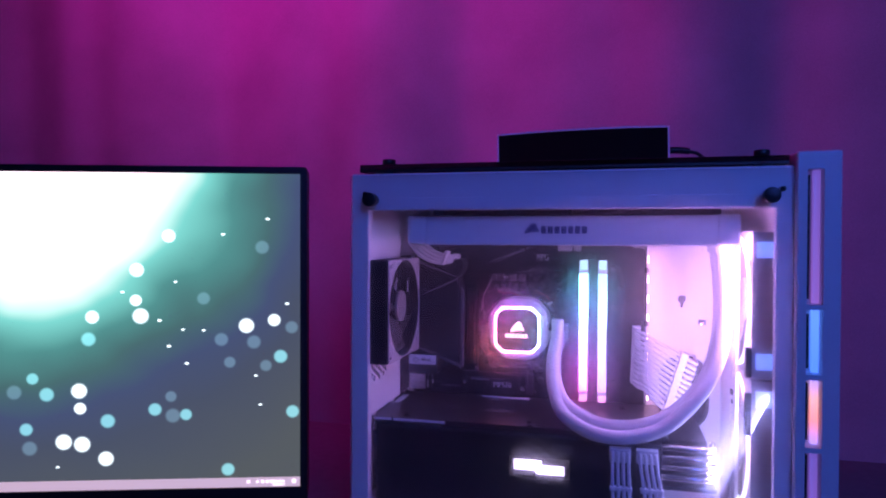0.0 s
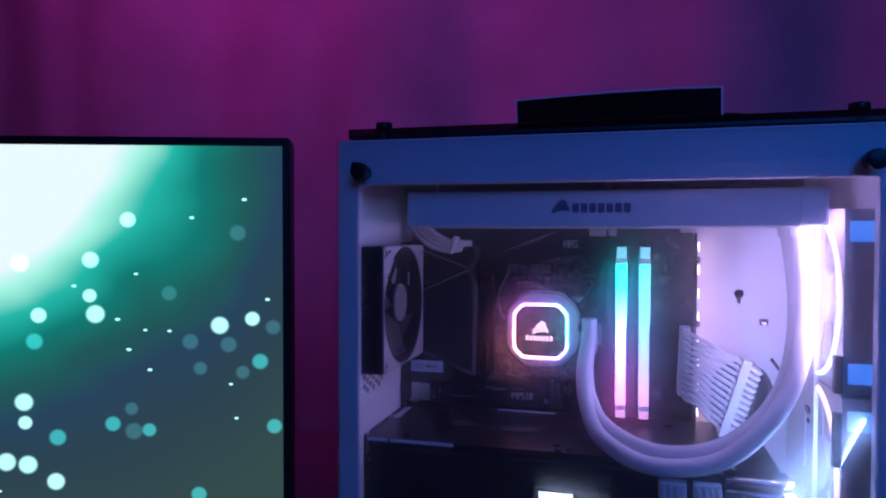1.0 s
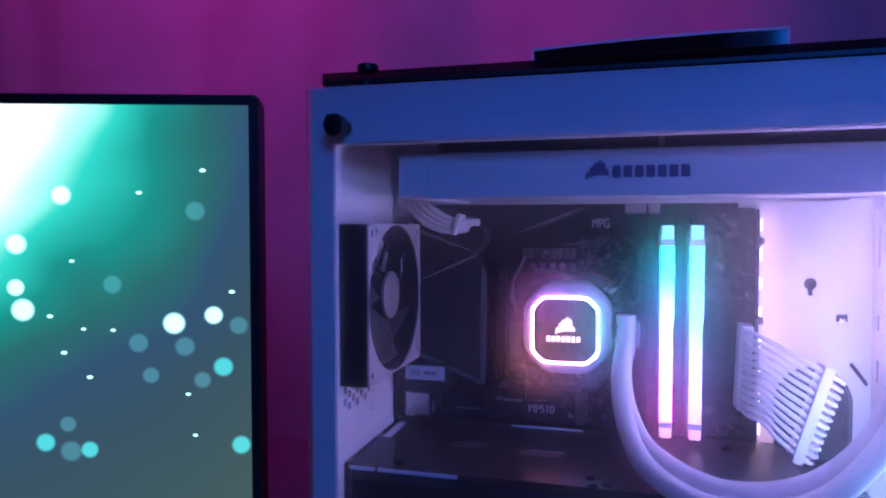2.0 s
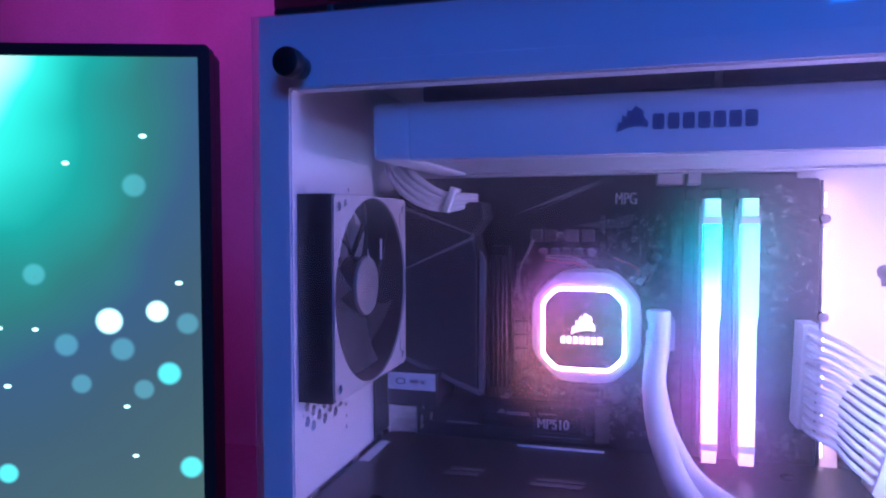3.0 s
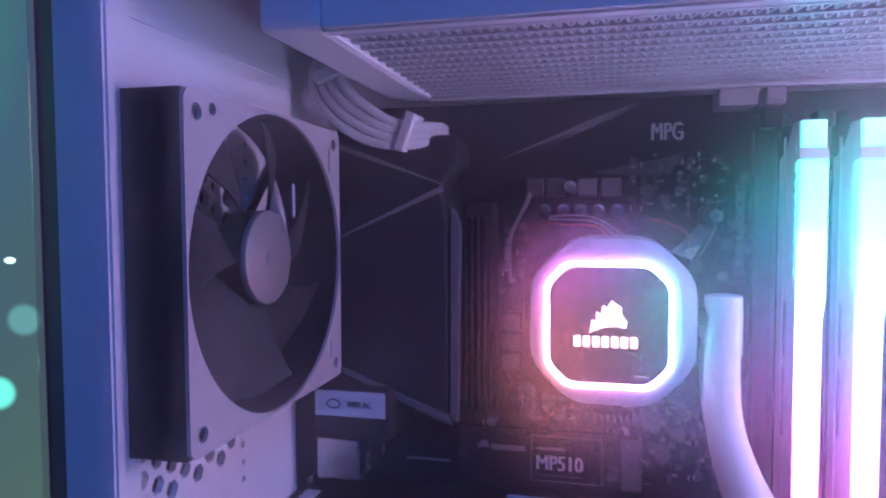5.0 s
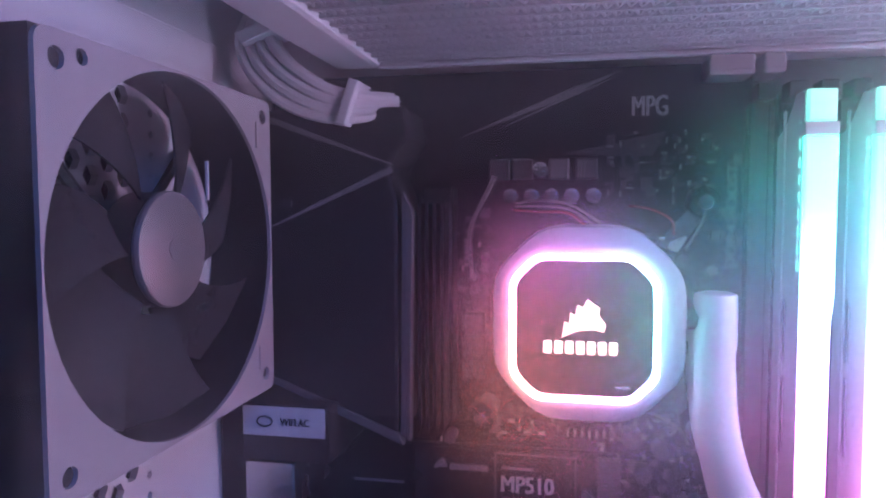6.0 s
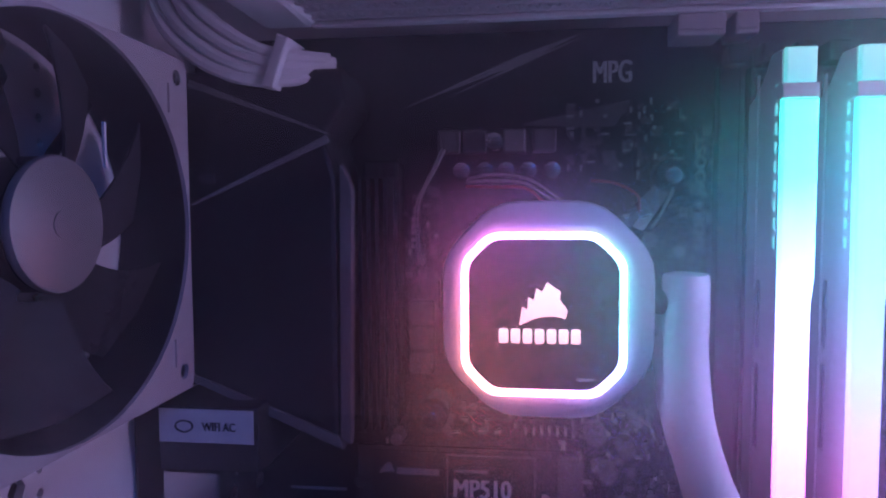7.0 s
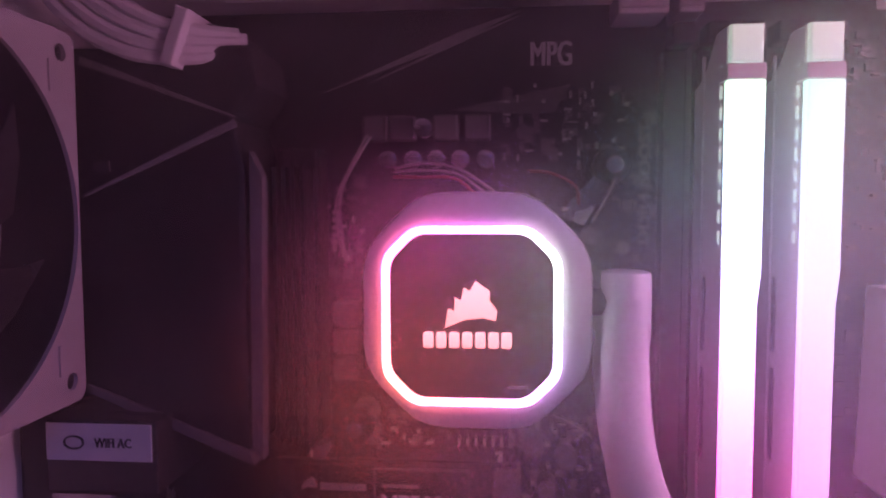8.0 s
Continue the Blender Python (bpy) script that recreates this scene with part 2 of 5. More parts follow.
def spot_material(name, colour):
    """A blurred light in the picture, laid over what is behind it."""
    m = bpy.data.materials.new(name)
    m.use_nodes = True
    nt = m.node_tree
    nt.nodes.remove(nt.nodes["Principled BSDF"])
    tr, em, both = nt.nodes.new("ShaderNodeBsdfTransparent"), nt.nodes.new("ShaderNodeEmission"), nt.nodes.new("ShaderNodeAddShader")
    em.inputs[0].default_value = (*colour, 1)
    # soft rim: full from the middle outwards, falling to nothing at the edge
    co, centred, far, soft_rim = nt.nodes.new("ShaderNodeTexCoord"), nt.nodes.new("ShaderNodeVectorMath"), nt.nodes.new("ShaderNodeVectorMath"), nt.nodes.new("ShaderNodeMapRange")
    centred.operation, far.operation, soft_rim.interpolation_type = "MULTIPLY_ADD", "LENGTH", "SMOOTHSTEP"
    centred.inputs[1].default_value, centred.inputs[2].default_value = (2, 0, 2), (-1, 0, -1)
    soft_rim.inputs[1].default_value, soft_rim.inputs[2].default_value = 1.0, 0.62
    nt.links.new(co.outputs["Generated"], centred.inputs[0])
    nt.links.new(centred.outputs[0], far.inputs[0])
    nt.links.new(far.outputs["Value"], soft_rim.inputs[0])
    nt.links.new(soft_rim.outputs[0], em.inputs[1])
    nt.links.new(tr.outputs[0], both.inputs[0])
    nt.links.new(em.outputs[0], both.inputs[1])
    nt.links.new(both.outputs[0], nt.nodes["Material Output"].inputs["Surface"])
    return m


SPOT_BRIGHT = spot_material("bright_spot_light", (0.70, 1.20, 1.05))
SPOT_TEAL = spot_material("teal_spot_light", (0.07, 0.42, 0.38))
SPOT_FAINT = spot_material("faint_spot_light", (0.035, 0.11, 0.12))


# ---------------------------------------------------------------- builders
ORIGIN = {}


def thing(name, base, label, category, group=""):
    """An Empty at the base of a thing; its parts are given in world places."""
    ob = new(name)
    ob.empty_display_size = 0.02
    ob.location = base
    ORIGIN[ob] = Vector(base)
    return tagged(ob, label, category, group)


def part(name, bm, mat, parent, label="", smooth=False):
    """One mesh under a thing or under a part."""
    root = ORIGIN[parent]
    bmesh.ops.translate(bm, verts=bm.verts, vec=-root)
    bmesh.ops.recalc_face_normals(bm, faces=bm.faces)
    me = bpy.data.meshes.new(name)
    bm.to_mesh(me)
    bm.free()
    me.materials.append(mat)
    if smooth:
        me.shade_smooth()
        me.set_sharp_from_angle(angle=radians(35))
    ob = new(name, me)
    ob.parent = parent
    ORIGIN[ob] = root
    return tagged(ob, label)


def solid(name, bm, mat, label="", category="", kind="", smooth=False):
    """A top-level mesh."""
    bmesh.ops.recalc_face_normals(bm, faces=bm.faces)
    me = bpy.data.meshes.new(name)
    bm.to_mesh(me)
    bm.free()
    me.materials.append(mat)
    if smooth:
        me.shade_smooth()
        me.set_sharp_from_angle(angle=radians(35))
    return tagged(new(name, me), label, category, "", kind)


def box(x0, x1, y0, y1, z0, z1, bevel=0.0, into=None, segments=2):
    bm = bmesh.new()
    m = Matrix.Translation(((x0 + x1) / 2, (y0 + y1) / 2, (z0 + z1) / 2)) @ Matrix.Diagonal((x1 - x0, y1 - y0, z1 - z0, 1))
    bmesh.ops.create_cube(bm, size=1, matrix=m)
    if bevel:
        bmesh.ops.bevel(bm, geom=bm.edges[:], offset=bevel, segments=segments, affect="EDGES", profile=0.5)
    return merge(into, bm)


def merge(into, bm):
    if into is None:
        return bm
    me = bpy.data.meshes.new("tmp")
    bm.to_mesh(me)
    bm.free()
    into.from_mesh(me)
    bpy.data.meshes.remove(me)
    return into


AXES = {"x": Matrix.Rotation(radians(90), 4, "Y"), "y": Matrix.Rotation(radians(-90), 4, "X"), "z": Matrix.Identity(4)}


def cyl(centre, axis, r, depth, seg=24, r2=None, bevel=0.0, into=None):
    bm = bmesh.new()
    bmesh.ops.create_cone(bm, cap_ends=True, segments=seg, radius1=r, radius2=r if r2 is None else r2, depth=depth, matrix=Matrix.Translation(centre) @ AXES[axis])
    if bevel:
        rims = [e for e in bm.edges if abs(e.calc_face_angle(0)) > radians(50)]
        bmesh.ops.bevel(bm, geom=rims, offset=bevel, segments=2, affect="EDGES", profile=0.5)
    return merge(into, bm)


def ring(centre, axis, r_in, r_out, depth, seg=48, into=None):
    """A flat ring with thickness."""
    bm = bmesh.new()
    m = Matrix.Translation(centre) @ AXES[axis]
    rows = []
    for r, h in ((r_in, -depth / 2), (r_out, -depth / 2), (r_out, depth / 2), (r_in, depth / 2)):
        rows.append([bm.verts.new(m @ Vector((r * math.cos(2 * math.pi * k / seg), r * math.sin(2 * math.pi * k / seg), h))) for k in range(seg)])
    for a in range(4):
        b = (a + 1) % 4
        for k in range(seg):
            n = (k + 1) % seg
            bm.faces.new((rows[a][k], rows[a][n], rows[b][n], rows[b][k]))
    return merge(into, bm)


def prism(points, y0, y1, plane="xz", bevel=0.0, into=None):
    """A flat outline pushed through from y0 to y1 (plane xz), or along x (plane yz) or z (plane xy)."""
    bm = bmesh.new()

    def at(p, d):
        return {"xz": (p[0], d, p[1]), "yz": (d, p[0], p[1]), "xy": (p[0], p[1], d)}[plane]

    a = [bm.verts.new(at(p, y0)) for p in points]
    b = [bm.verts.new(at(p, y1)) for p in points]
    n = len(points)
    front = bm.faces.new(a)
    bm.faces.new(b[::-1])
    for k in range(n):
        bm.faces.new((a[k], b[k], b[(k + 1) % n], a[(k + 1) % n]))
    if bevel:
        bmesh.ops.recalc_face_normals(bm, faces=bm.faces)
        bmesh.ops.bevel(bm, geom=list(front.edges), offset=bevel, segments=2, affect="EDGES", profile=0.6)
    return merge(into, bm)


def rounded(x0, x1, z0, z1, r, seg=5):
    """Outline of a rectangle with rounded corners."""
    pts = []
    for cx, cz, a0 in ((x1 - r, z1 - r, 0), (x0 + r, z1 - r, 90), (x0 + r, z0 + r, 180), (x1 - r, z0 + r, 270)):
        for k in range(seg + 1):
            a = radians(a0 + 90 * k / seg)
            pts.append((cx + r * math.cos(a), cz + r * math.sin(a)))
    return pts


def octagon(x0, x1, z0, z1, c, soft=0.25):
    """A rectangle with cut corners, the corners of the cut slightly rounded."""
    raw = [(x1 - c, z1), (x0 + c, z1), (x0, z1 - c), (x0, z0 + c), (x0 + c, z0), (x1 - c, z0), (x1, z0 + c), (x1, z1 - c)]
    pts = []
    n = len(raw)
    for k in range(n):
        p, a, b = Vector(raw[k]), Vector(raw[k - 1]), Vector(raw[(k + 1) % n])
        pa, pb = p.lerp(a, soft * c / max((a - p).length, 1e-6)), p.lerp(b, soft * c / max((b - p).length, 1e-6))
        for s in (0, 0.33, 0.67, 1):
            q = pa.lerp(p, s).lerp(p.lerp(pb, s), s)
            pts.append((q.x, q.y))
    return pts


def frame_of(outer, inner, y0, y1, into=None):
    """A flat frame between two outlines with as many points, from y0 to y1."""
    bm = bmesh.new()
    n = len(outer)
    rows = [[bm.verts.new((p[0], d, p[1])) for p in pts] for pts, d in ((outer, y0), (inner, y0), (inner, y1), (outer, y1))]
    for a in range(4):
        b = (a + 1) % 4
        for k in range(n):
            bm.faces.new((rows[a][k], rows[a][(k + 1) % n], rows[b][(k + 1) % n], rows[b][k]))
    return merge(into, bm)


def spline(points, steps=8):
    """Points of a smooth curve through the given ones."""
    p = [Vector(q) for q in points]
    p = [2 * p[0] - p[1]] + p + [2 * p[-1] - p[-2]]
    out = []
    for k in range(1, len(p) - 2):
        for s in range(steps):
            t = s / steps
            a, b, c, d = p[k - 1:k + 3]
            out.append(0.5 * (2 * b + (c - a) * t + (2 * a - 5 * b + 4 * c - d) * t * t + (3 * b - a - 3 * c + d) * t ** 3))
    return out + [p[-2]]


def sweep(points, r, seg=10, steps=8, into=None):
    """A round bar along a smooth curve."""
    path = spline(points, steps)
    bm = bmesh.new()
    side = None
    rows = []
    for k, q in enumerate(path):
        d = (path[min(k + 1, len(path) - 1)] - path[max(k - 1, 0)]).normalized()
        if side is None:
            side = d.orthogonal().normalized()
        side = (side - d * side.dot(d)).normalized()
        up = d.cross(side)
        rows.append([bm.verts.new(q + r * (math.cos(2 * math.pi * j / seg) * side + math.sin(2 * math.pi * j / seg) * up)) for j in range(seg)])
    for a, b in zip(rows, rows[1:]):
        for j in range(seg):
            bm.faces.new((a[j], a[(j + 1) % seg], b[(j + 1) % seg], b[j]))
    bm.faces.new(rows[0][::-1])
    bm.faces.new(rows[-1])
    return merge(into, bm)


def cut(bm, cutters):
    """Takes the cutters' volume out of a mesh."""
    objs = []
    for b in (bm, cutters):
        bmesh.ops.recalc_face_normals(b, faces=b.faces)
        me = bpy.data.meshes.new("tmp")
        b.to_mesh(me)
        b.free()
        objs.append(new("tmp", me))
    mod = objs[0].modifiers.new("cut", "BOOLEAN")
    mod.operation, mod.object, mod.solver = "DIFFERENCE", objs[1], "EXACT"
    done = bpy.data.meshes.new_from_object(objs[0].evaluated_get(bpy.context.evaluated_depsgraph_get()))
    out = bmesh.new()
    out.from_mesh(done)
    for ob in objs:
        me = ob.data
        bpy.data.objects.remove(ob)
        bpy.data.meshes.remove(me)
    bpy.data.meshes.remove(done)
    return out


def lettering(text, x, z, y, height, width, turn=0):
    """Raised lettering on an upright surface that faces -y, its middle at x, z."""
    c = bpy.data.curves.new("tmp", "FONT")
    c.body, c.align_x, c.align_y, c.extrude, c.resolution_u, c.offset = text, "CENTER", "CENTER", 0.002, 3, 0.0
    ob = new("tmp", c)
    me = bpy.data.meshes.new_from_object(ob.evaluated_get(bpy.context.evaluated_depsgraph_get()))
    bm = bmesh.new()
    # three slightly shifted copies give the heavy strokes
    for k, dx in enumerate((0.0, -0.040, 0.040)):
        old = len(bm.verts)
        bm.from_mesh(me)
        bm.verts.ensure_lookup_table()
        for v in bm.verts[old:]:
            v.co += Vector((dx, 0.0, 0.0006 * k))
    xs, ys = [v.co.x for v in bm.verts], [v.co.y for v in bm.verts]
    sx, sy = width / (max(xs) - min(xs)), height / (max(ys) - min(ys))
    mid = Vector(((max(xs) + min(xs)) / 2, (max(ys) + min(ys)) / 2, 0))
    m = pose(x, y, z) @ Matrix.Rotation(radians(-turn), 4, "Y") @ pose(0, 0, 0, 90) @ Matrix.Diagonal((sx, sy, 0.05, 1)) @ Matrix.Translation(-mid)
    bm.transform(m)
    bpy.data.objects.remove(ob)
    bpy.data.curves.remove(c)
    bpy.data.meshes.remove(me)
    return bm


def emblem_outline(x, z, w, h):
    """A plain shape with three rising points over a bowed foot."""
    pts = ((0, 0), (0.06, 0.42), (0.17, 0.36), (0.19, 0.66), (0.30, 0.58), (0.36, 0.86), (0.47, 0.78), (0.58, 1.0), (0.86, 0.78), (0.84, 0.60), (1.0, 0.36), (0.96, 0.16), (0.72, 0.22), (0.38, 0.18))
    return [(x + w * u, z + h * v) for u, v in pts]


# ---------------------------------------------------------------- room
solid("floor", box(-3.0, 3.0, -3.0, 0.75, -0.1, 0.0), CARPET, "grey carpeted floor", "floor", "structure")
solid("ceiling", box(-3.0, 3.0, -3.0, 0.75, 2.4, 2.5), PLASTER, "plain painted ceiling", "ceiling", "structure")
solid("wall_north", box(-3.0, 3.0, 0.65, 0.75, 0.0, 2.4), PLASTER, "plain wall behind the curtain", "wall", "structure")
solid("wall_south", box(-3.0, 3.0, -3.1, -3.0, 0.0, 2.4), PLASTER, "plain painted wall", "wall", "structure")
solid("wall_west", box(-3.1, -3.0, -3.0, 0.75, 0.0, 2.4), PLASTER, "plain painted wall", "wall", "structure")
solid("wall_east", box(3.0, 3.1, -3.0, 0.75, 0.0, 2.4), PLASTER, "plain painted wall", "wall", "structure")

DESK = 0.742


def build_desk():
    desk = thing("desk", (0.0, 0.1, 0.0), "grey laminate desk under the computer and monitor", "desk")
    part("desktop", box(-1.2, 1.2, -0.40, 0.435, DESK - 0.03, DESK, 0.003), WOOD, desk)
    for x in (-1.12, 1.07):
        for y in (-0.36, 0.34):
            part("leg", box(x, x + 0.05, y, y + 0.05, 0.0, DESK - 0.03, 0.003), WHITE, desk)


def build_curtain():
    """Heavy cloth that falls in broad soft folds, with thickness."""
    bm = bmesh.new()
    nx, nz = 420, 14
    x0, x1 = -2.2, 2.2
    rows = []
    for side in (0.0, 0.004):
        grid = []
        for i in range(nx + 1):
            x = x0 + (x1 - x0) * i / nx
            col = []
            for j in range(nz + 1):
                z = 0.02 + 2.36 * j / nz
                drift = 0.03 * math.sin(z * 1.3 + x * 2)
                u = x + drift
                y = 0.500 + 0.022 * math.sin(u * 13.0 + 0.6) + 0.011 * math.sin(u * 27.0 + 1.1) + 0.0015 * math.sin(u * 53.0 + 0.4)
                y += 0.016 * noise.noise((u * 4, z * 0.7, 3))
                # one pleat overlaps and leaves a step
                step = (u - 0.07) * 60
                y += 0.018 / (1 + math.exp(-max(-30, min(30, step)))) - 0.007
                col.append(bm.verts.new((x, y + side, z)))
            grid.append(col)
        rows.append(grid)
    for g in rows:
        for i in range(nx):
            for j in range(nz):
                bm.faces.new((g[i][j], g[i + 1][j], g[i + 1][j + 1], g[i][j + 1]))
    a, b = rows
    for i in range(nx):
        for j in (0, nz):
            bm.faces.new((a[i][j], a[i + 1][j], b[i + 1][j], b[i][j]))
    for j in range(nz):
        for i in (0, nx):
            bm.faces.new((a[i][j], a[i][j + 1], b[i][j + 1], b[i][j]))
    solid("curtain", bm, CLOTH, "heavy floor-length curtain hanging in broad folds", "curtain", smooth=True)


build_desk()
build_curtain()


# ---------------------------------------------------------------- monitor
def build_monitor():
    c, s = math.cos(radians(17.7)), math.sin(radians(17.7))
    w, top, low = 0.612, 1.118, 0.750
    corner = Vector((-0.096, 0.100, 0))
    m = Matrix(((c, -s, 0, corner.x), (s, c, 0, corner.y), (0, 0, 1, 0), (0, 0, 0, 1)))

    def turned(bm):
        bm.transform(m)
        return bm

    mon = thing("monitor", m @ Vector((-w / 2, 0.10, DESK)), "thin-bezel black monitor showing green and teal blurred lights", "monitor")
    outer, inner = rounded(-w, 0, low, top, 0.004), rounded(-w + 0.0075, -0.0075, low + 0.016, top - 0.0075, 0.001)
    part("bezel", turned(frame_of(outer, inner, 0.0, 0.010)), BLACK_PLASTIC, mon, "slim black bezel")
    part("back", turned(box(-w + 0.001, -0.001, 0.010, 0.030, low + 0.001, top - 0.001, 0.004)), BLACK_PLASTIC, mon)
    scr = part("screen", turned(box(-w + 0.0075, -0.0075, 0.0025, 0.0095, low + 0.016, top - 0.0075)), SCREEN, mon, "lit screen with scattered soft discs of light")
    bar_mat = glow("taskbar_light", [(0, (0.32, 0.30, 0.28)), (1, (0.32, 0.30, 0.28))], 1.0)
    icon_mat = glow("icon_light", [(0, (0.9, 0.9, 0.9)), (1, (0.9, 0.9, 0.9))], 1.0)
    z0 = low + 0.016
    part("taskbar", turned(box(-w + 0.0076, -0.0076, 0.0019, 0.0024, z0, z0 + 0.0105)), bar_mat, scr, "pale taskbar along the foot of the screen")
    for x, wd, h in ((-0.0145, 0.004, 0.004), (-0.031, 0.012, 0.0022), (-0.0385, 0.003, 0.003), (-0.0435, 0.003, 0.003), (-0.0485, 0.003, 0.003), (-0.054, 0.003, 0.002), (-0.064, 0.003, 0.003)):
        part("icon", turned(box(x - wd / 2, x + wd / 2, 0.0014, 0.0018, z0 + 0.006 - h / 2, z0 + 0.006 + h / 2)), icon_mat, scr)
    part("icon", turned(box(-0.037, -0.025, 0.0014, 0.0018, z0 + 0.0015, z0 + 0.0030)), icon_mat, scr)
    # blurred lights of the picture, in millimetres from its corner
    rng = random.Random(8)
    bright = [(-149, 292), (-183, 255), (-246, 252), (-230, 204), (-179, 205), (-184, 222), (-66, 194), (-36, 200), (-244, 124), (-243, 105), (-241, 66), (-216, 50)]
    teal = [(-29, 160), (-16, 99), (-131, 97), (-164, 103), (-214, 91), (-234, 180), (-86, 36)]
    faint = [(-147, 117), (-145, 96), (-58, 176), (-17, 192), (-93, 179), (-84, 154), (-45, 150), (-112, 224), (-49, 280)]
    sparks = [(-43, 311), (-91, 294), (-142, 242), (-159, 200), (-134, 190), (-112, 189), (-149, 172), (-130, 153), (-56, 139), (-51, 107), (-198, 231), (-22, 218)]
    for found, n in ((bright, 11), (teal, 12), (faint, 16), (sparks, 12)):
        found += [(rng.uniform(-590, -260), rng.uniform(30, 215)) for _ in range(n)]
    for found, size, tall, mat in ((bright, 7.4, 1.0, SPOT_BRIGHT), (teal, 7.2, 1.0, SPOT_TEAL), (faint, 7.0, 1.0, SPOT_FAINT), (sparks, 2.2, 0.6, SPOT_BRIGHT)):
        for k, (x, z) in enumerate(found):
            bm = bmesh.new()
            r = size * rng.uniform(0.85, 1.15)
            ring_pts = [(1.2 * r * (1, 0.95)[q % 2], radians(30 * q + 12)) for q in range(12)]
            bm.faces.new([bm.verts.new((0.001 * (x + d * math.cos(a)), 0.0022 - 0.000004 * k, low + 0.001 * (z + tall * d * math.sin(a)))) for d, a in ring_pts])
            part("light_spot", turned(bm), mat, scr)
    part("neck", turned(box(-w / 2 - 0.03, -w / 2 + 0.03, 0.030, 0.060, DESK + 0.008, 0.95, 0.004)), BLACK_PLASTIC, mon)
    part("foot", turned(box(-w / 2 - 0.11, -w / 2 + 0.11, 0.012, 0.19, DESK, DESK + 0.008, 0.003)), BLACK_PLASTIC, mon)


build_monitor()


# ---------------------------------------------------------------- computer case
BASE, TOP = 0.757, 1.099
TRAY = 0.1635
case = thing("computer_case", (0.2, 0.13, DESK), "white steel computer case with clear glass side, lit inside", "computer")


def build_case():
    # side frame round the opening
    frame_bm = frame_of([(-0.004, BASE), (0.369, BASE), (0.369, TOP), (-0.004, TOP)], [(0.012, 0.785), (0.356, 0.785), (0.356, 1.0658), (0.012, 1.0658)], 0.0, 0.010)
    bmesh.ops.recalc_face_normals(frame_bm, faces=frame_bm.faces)
    bmesh.ops.bevel(frame_bm, geom=[e for e in frame_bm.edges if e.calc_face_angle(0) > 1], offset=0.0008, segments=2, affect="EDGES")
    part("side_frame", frame_bm, WHITE, case, "white steel frame round the side opening")
    part("folded_lip", box(0.030, 0.345, -0.0012, -0.0002, 1.0664, 1.0768, 0.0004), WHITE, case)
    # rear wall with vents
    holes = bmesh.new()

    def hexhole(y, z, r):
        prism([(y + r * math.cos(radians(60 * k)), z + r * math.sin(radians(60 * k))) for k in range(6)], -0.02, 0.03, "yz", into=holes)

    for col in range(8):
        for row in range(15):
            y, z = 0.0150 + col * 0.0066, 0.9055 + row * 0.0076 + (col % 2) * 0.0038
            if z < 1.016:
                hexhole(y, z, 0.0030)
    for k in range(9):
        hexhole(0.0690, 0.893 + 0.0062 * k, 0.0013)
        hexhole(0.0740, 0.975 + 0.0062 * k, 0.0013)
    box(-0.02, 0.03, 0.112, 0.155, 0.873, 1.020, into=holes)
    part("rear_panel", cut(box(0.0058, 0.0080, 0.010, 0.160, BASE, 1.096), holes), WHITE, case, "white rear panel with honeycomb vent holes")
    # black sheet added behind the vent to give the holes their shade
    part("vent_blackout", box(0.0020, 0.0032, 0.0205, 0.0850, 0.8850, 1.0300), BLACK_PLASTIC, case, "added black sheet that keeps the vent holes dark")
    # dark plate fills the port opening so no light shows through
    part("port_shield", box(0.0084, 0.0092, 0.1100, 0.1446, 0.8740, 1.0215), BLACK_METAL, case, "dark port shield")
    part("rear_seam", box(0.0080, 0.0086, 0.0105, 0.112, 1.0405, 1.0415), WHITE, case)
    part("rear_flange", box(-0.004, 0.0056, 0.0102, 0.020, BASE, 1.096), WHITE, case)
    # tray with its cut-outs
    holes = bmesh.new()
    key = [(0.3005 + 0.0042 * math.cos(radians(a)), 0.9775 + 0.0042 * math.sin(radians(a))) for a in range(-68, 249, 12)]
    prism(key + [(0.2988, 0.9690), (0.3022, 0.9690)], TRAY - 0.01, TRAY + 0.01, into=holes)
    box(0.3170, 0.3245, TRAY - 0.01, TRAY + 0.01, 0.9510, 0.9565, into=holes)
    prism([(0.3255, 0.9215), (0.3275, 0.9235), (0.3385, 0.9085), (0.3365, 0.9065)], TRAY - 0.01, TRAY + 0.01, into=holes)
    prism(rounded(0.279, 0.327, 0.842, 0.918, 0.0235, 8), TRAY - 0.01, TRAY + 0.01, into=holes)
    part("board_tray", cut(box(0.0082, 0.3560, TRAY, TRAY + 0.0015, BASE + 0.004, 1.066), holes), WHITE, case, "white tray with keyhole and cable openings")
    part("slot_clip", box(0.3190, 0.3225, TRAY - 0.0008, TRAY + 0.003, 0.9512, 0.9535), STEEL, case)
    part("rubber_grommet", frame_of(rounded(0.2780, 0.3280, 0.841, 0.919, 0.0245, 8), rounded(0.2805, 0.3255, 0.8435, 0.9165, 0.022, 8), TRAY - 0.002, TRAY + 0.003), BLACK_PLASTIC, case, "black rubber grommet")
    # second chamber behind the tray, and the shell
    # black sheet and lid added to keep light out behind the tray openings
    part("chamber_blackout", box(0.0200, 0.3500, 0.1950, 0.1970, BASE + 0.004, 1.0600), BLACK_PLASTIC, case, "added black sheet that keeps the rear chamber dark")
    part("blackout_lid", box(0.0082, 0.3560, TRAY + 0.0016, 0.2670, 1.0620, 1.0635), BLACK_PLASTIC, case)
    part("back_panel", box(-0.004, 0.369, 0.268, 0.270, BASE, 1.098), WHITE, case)
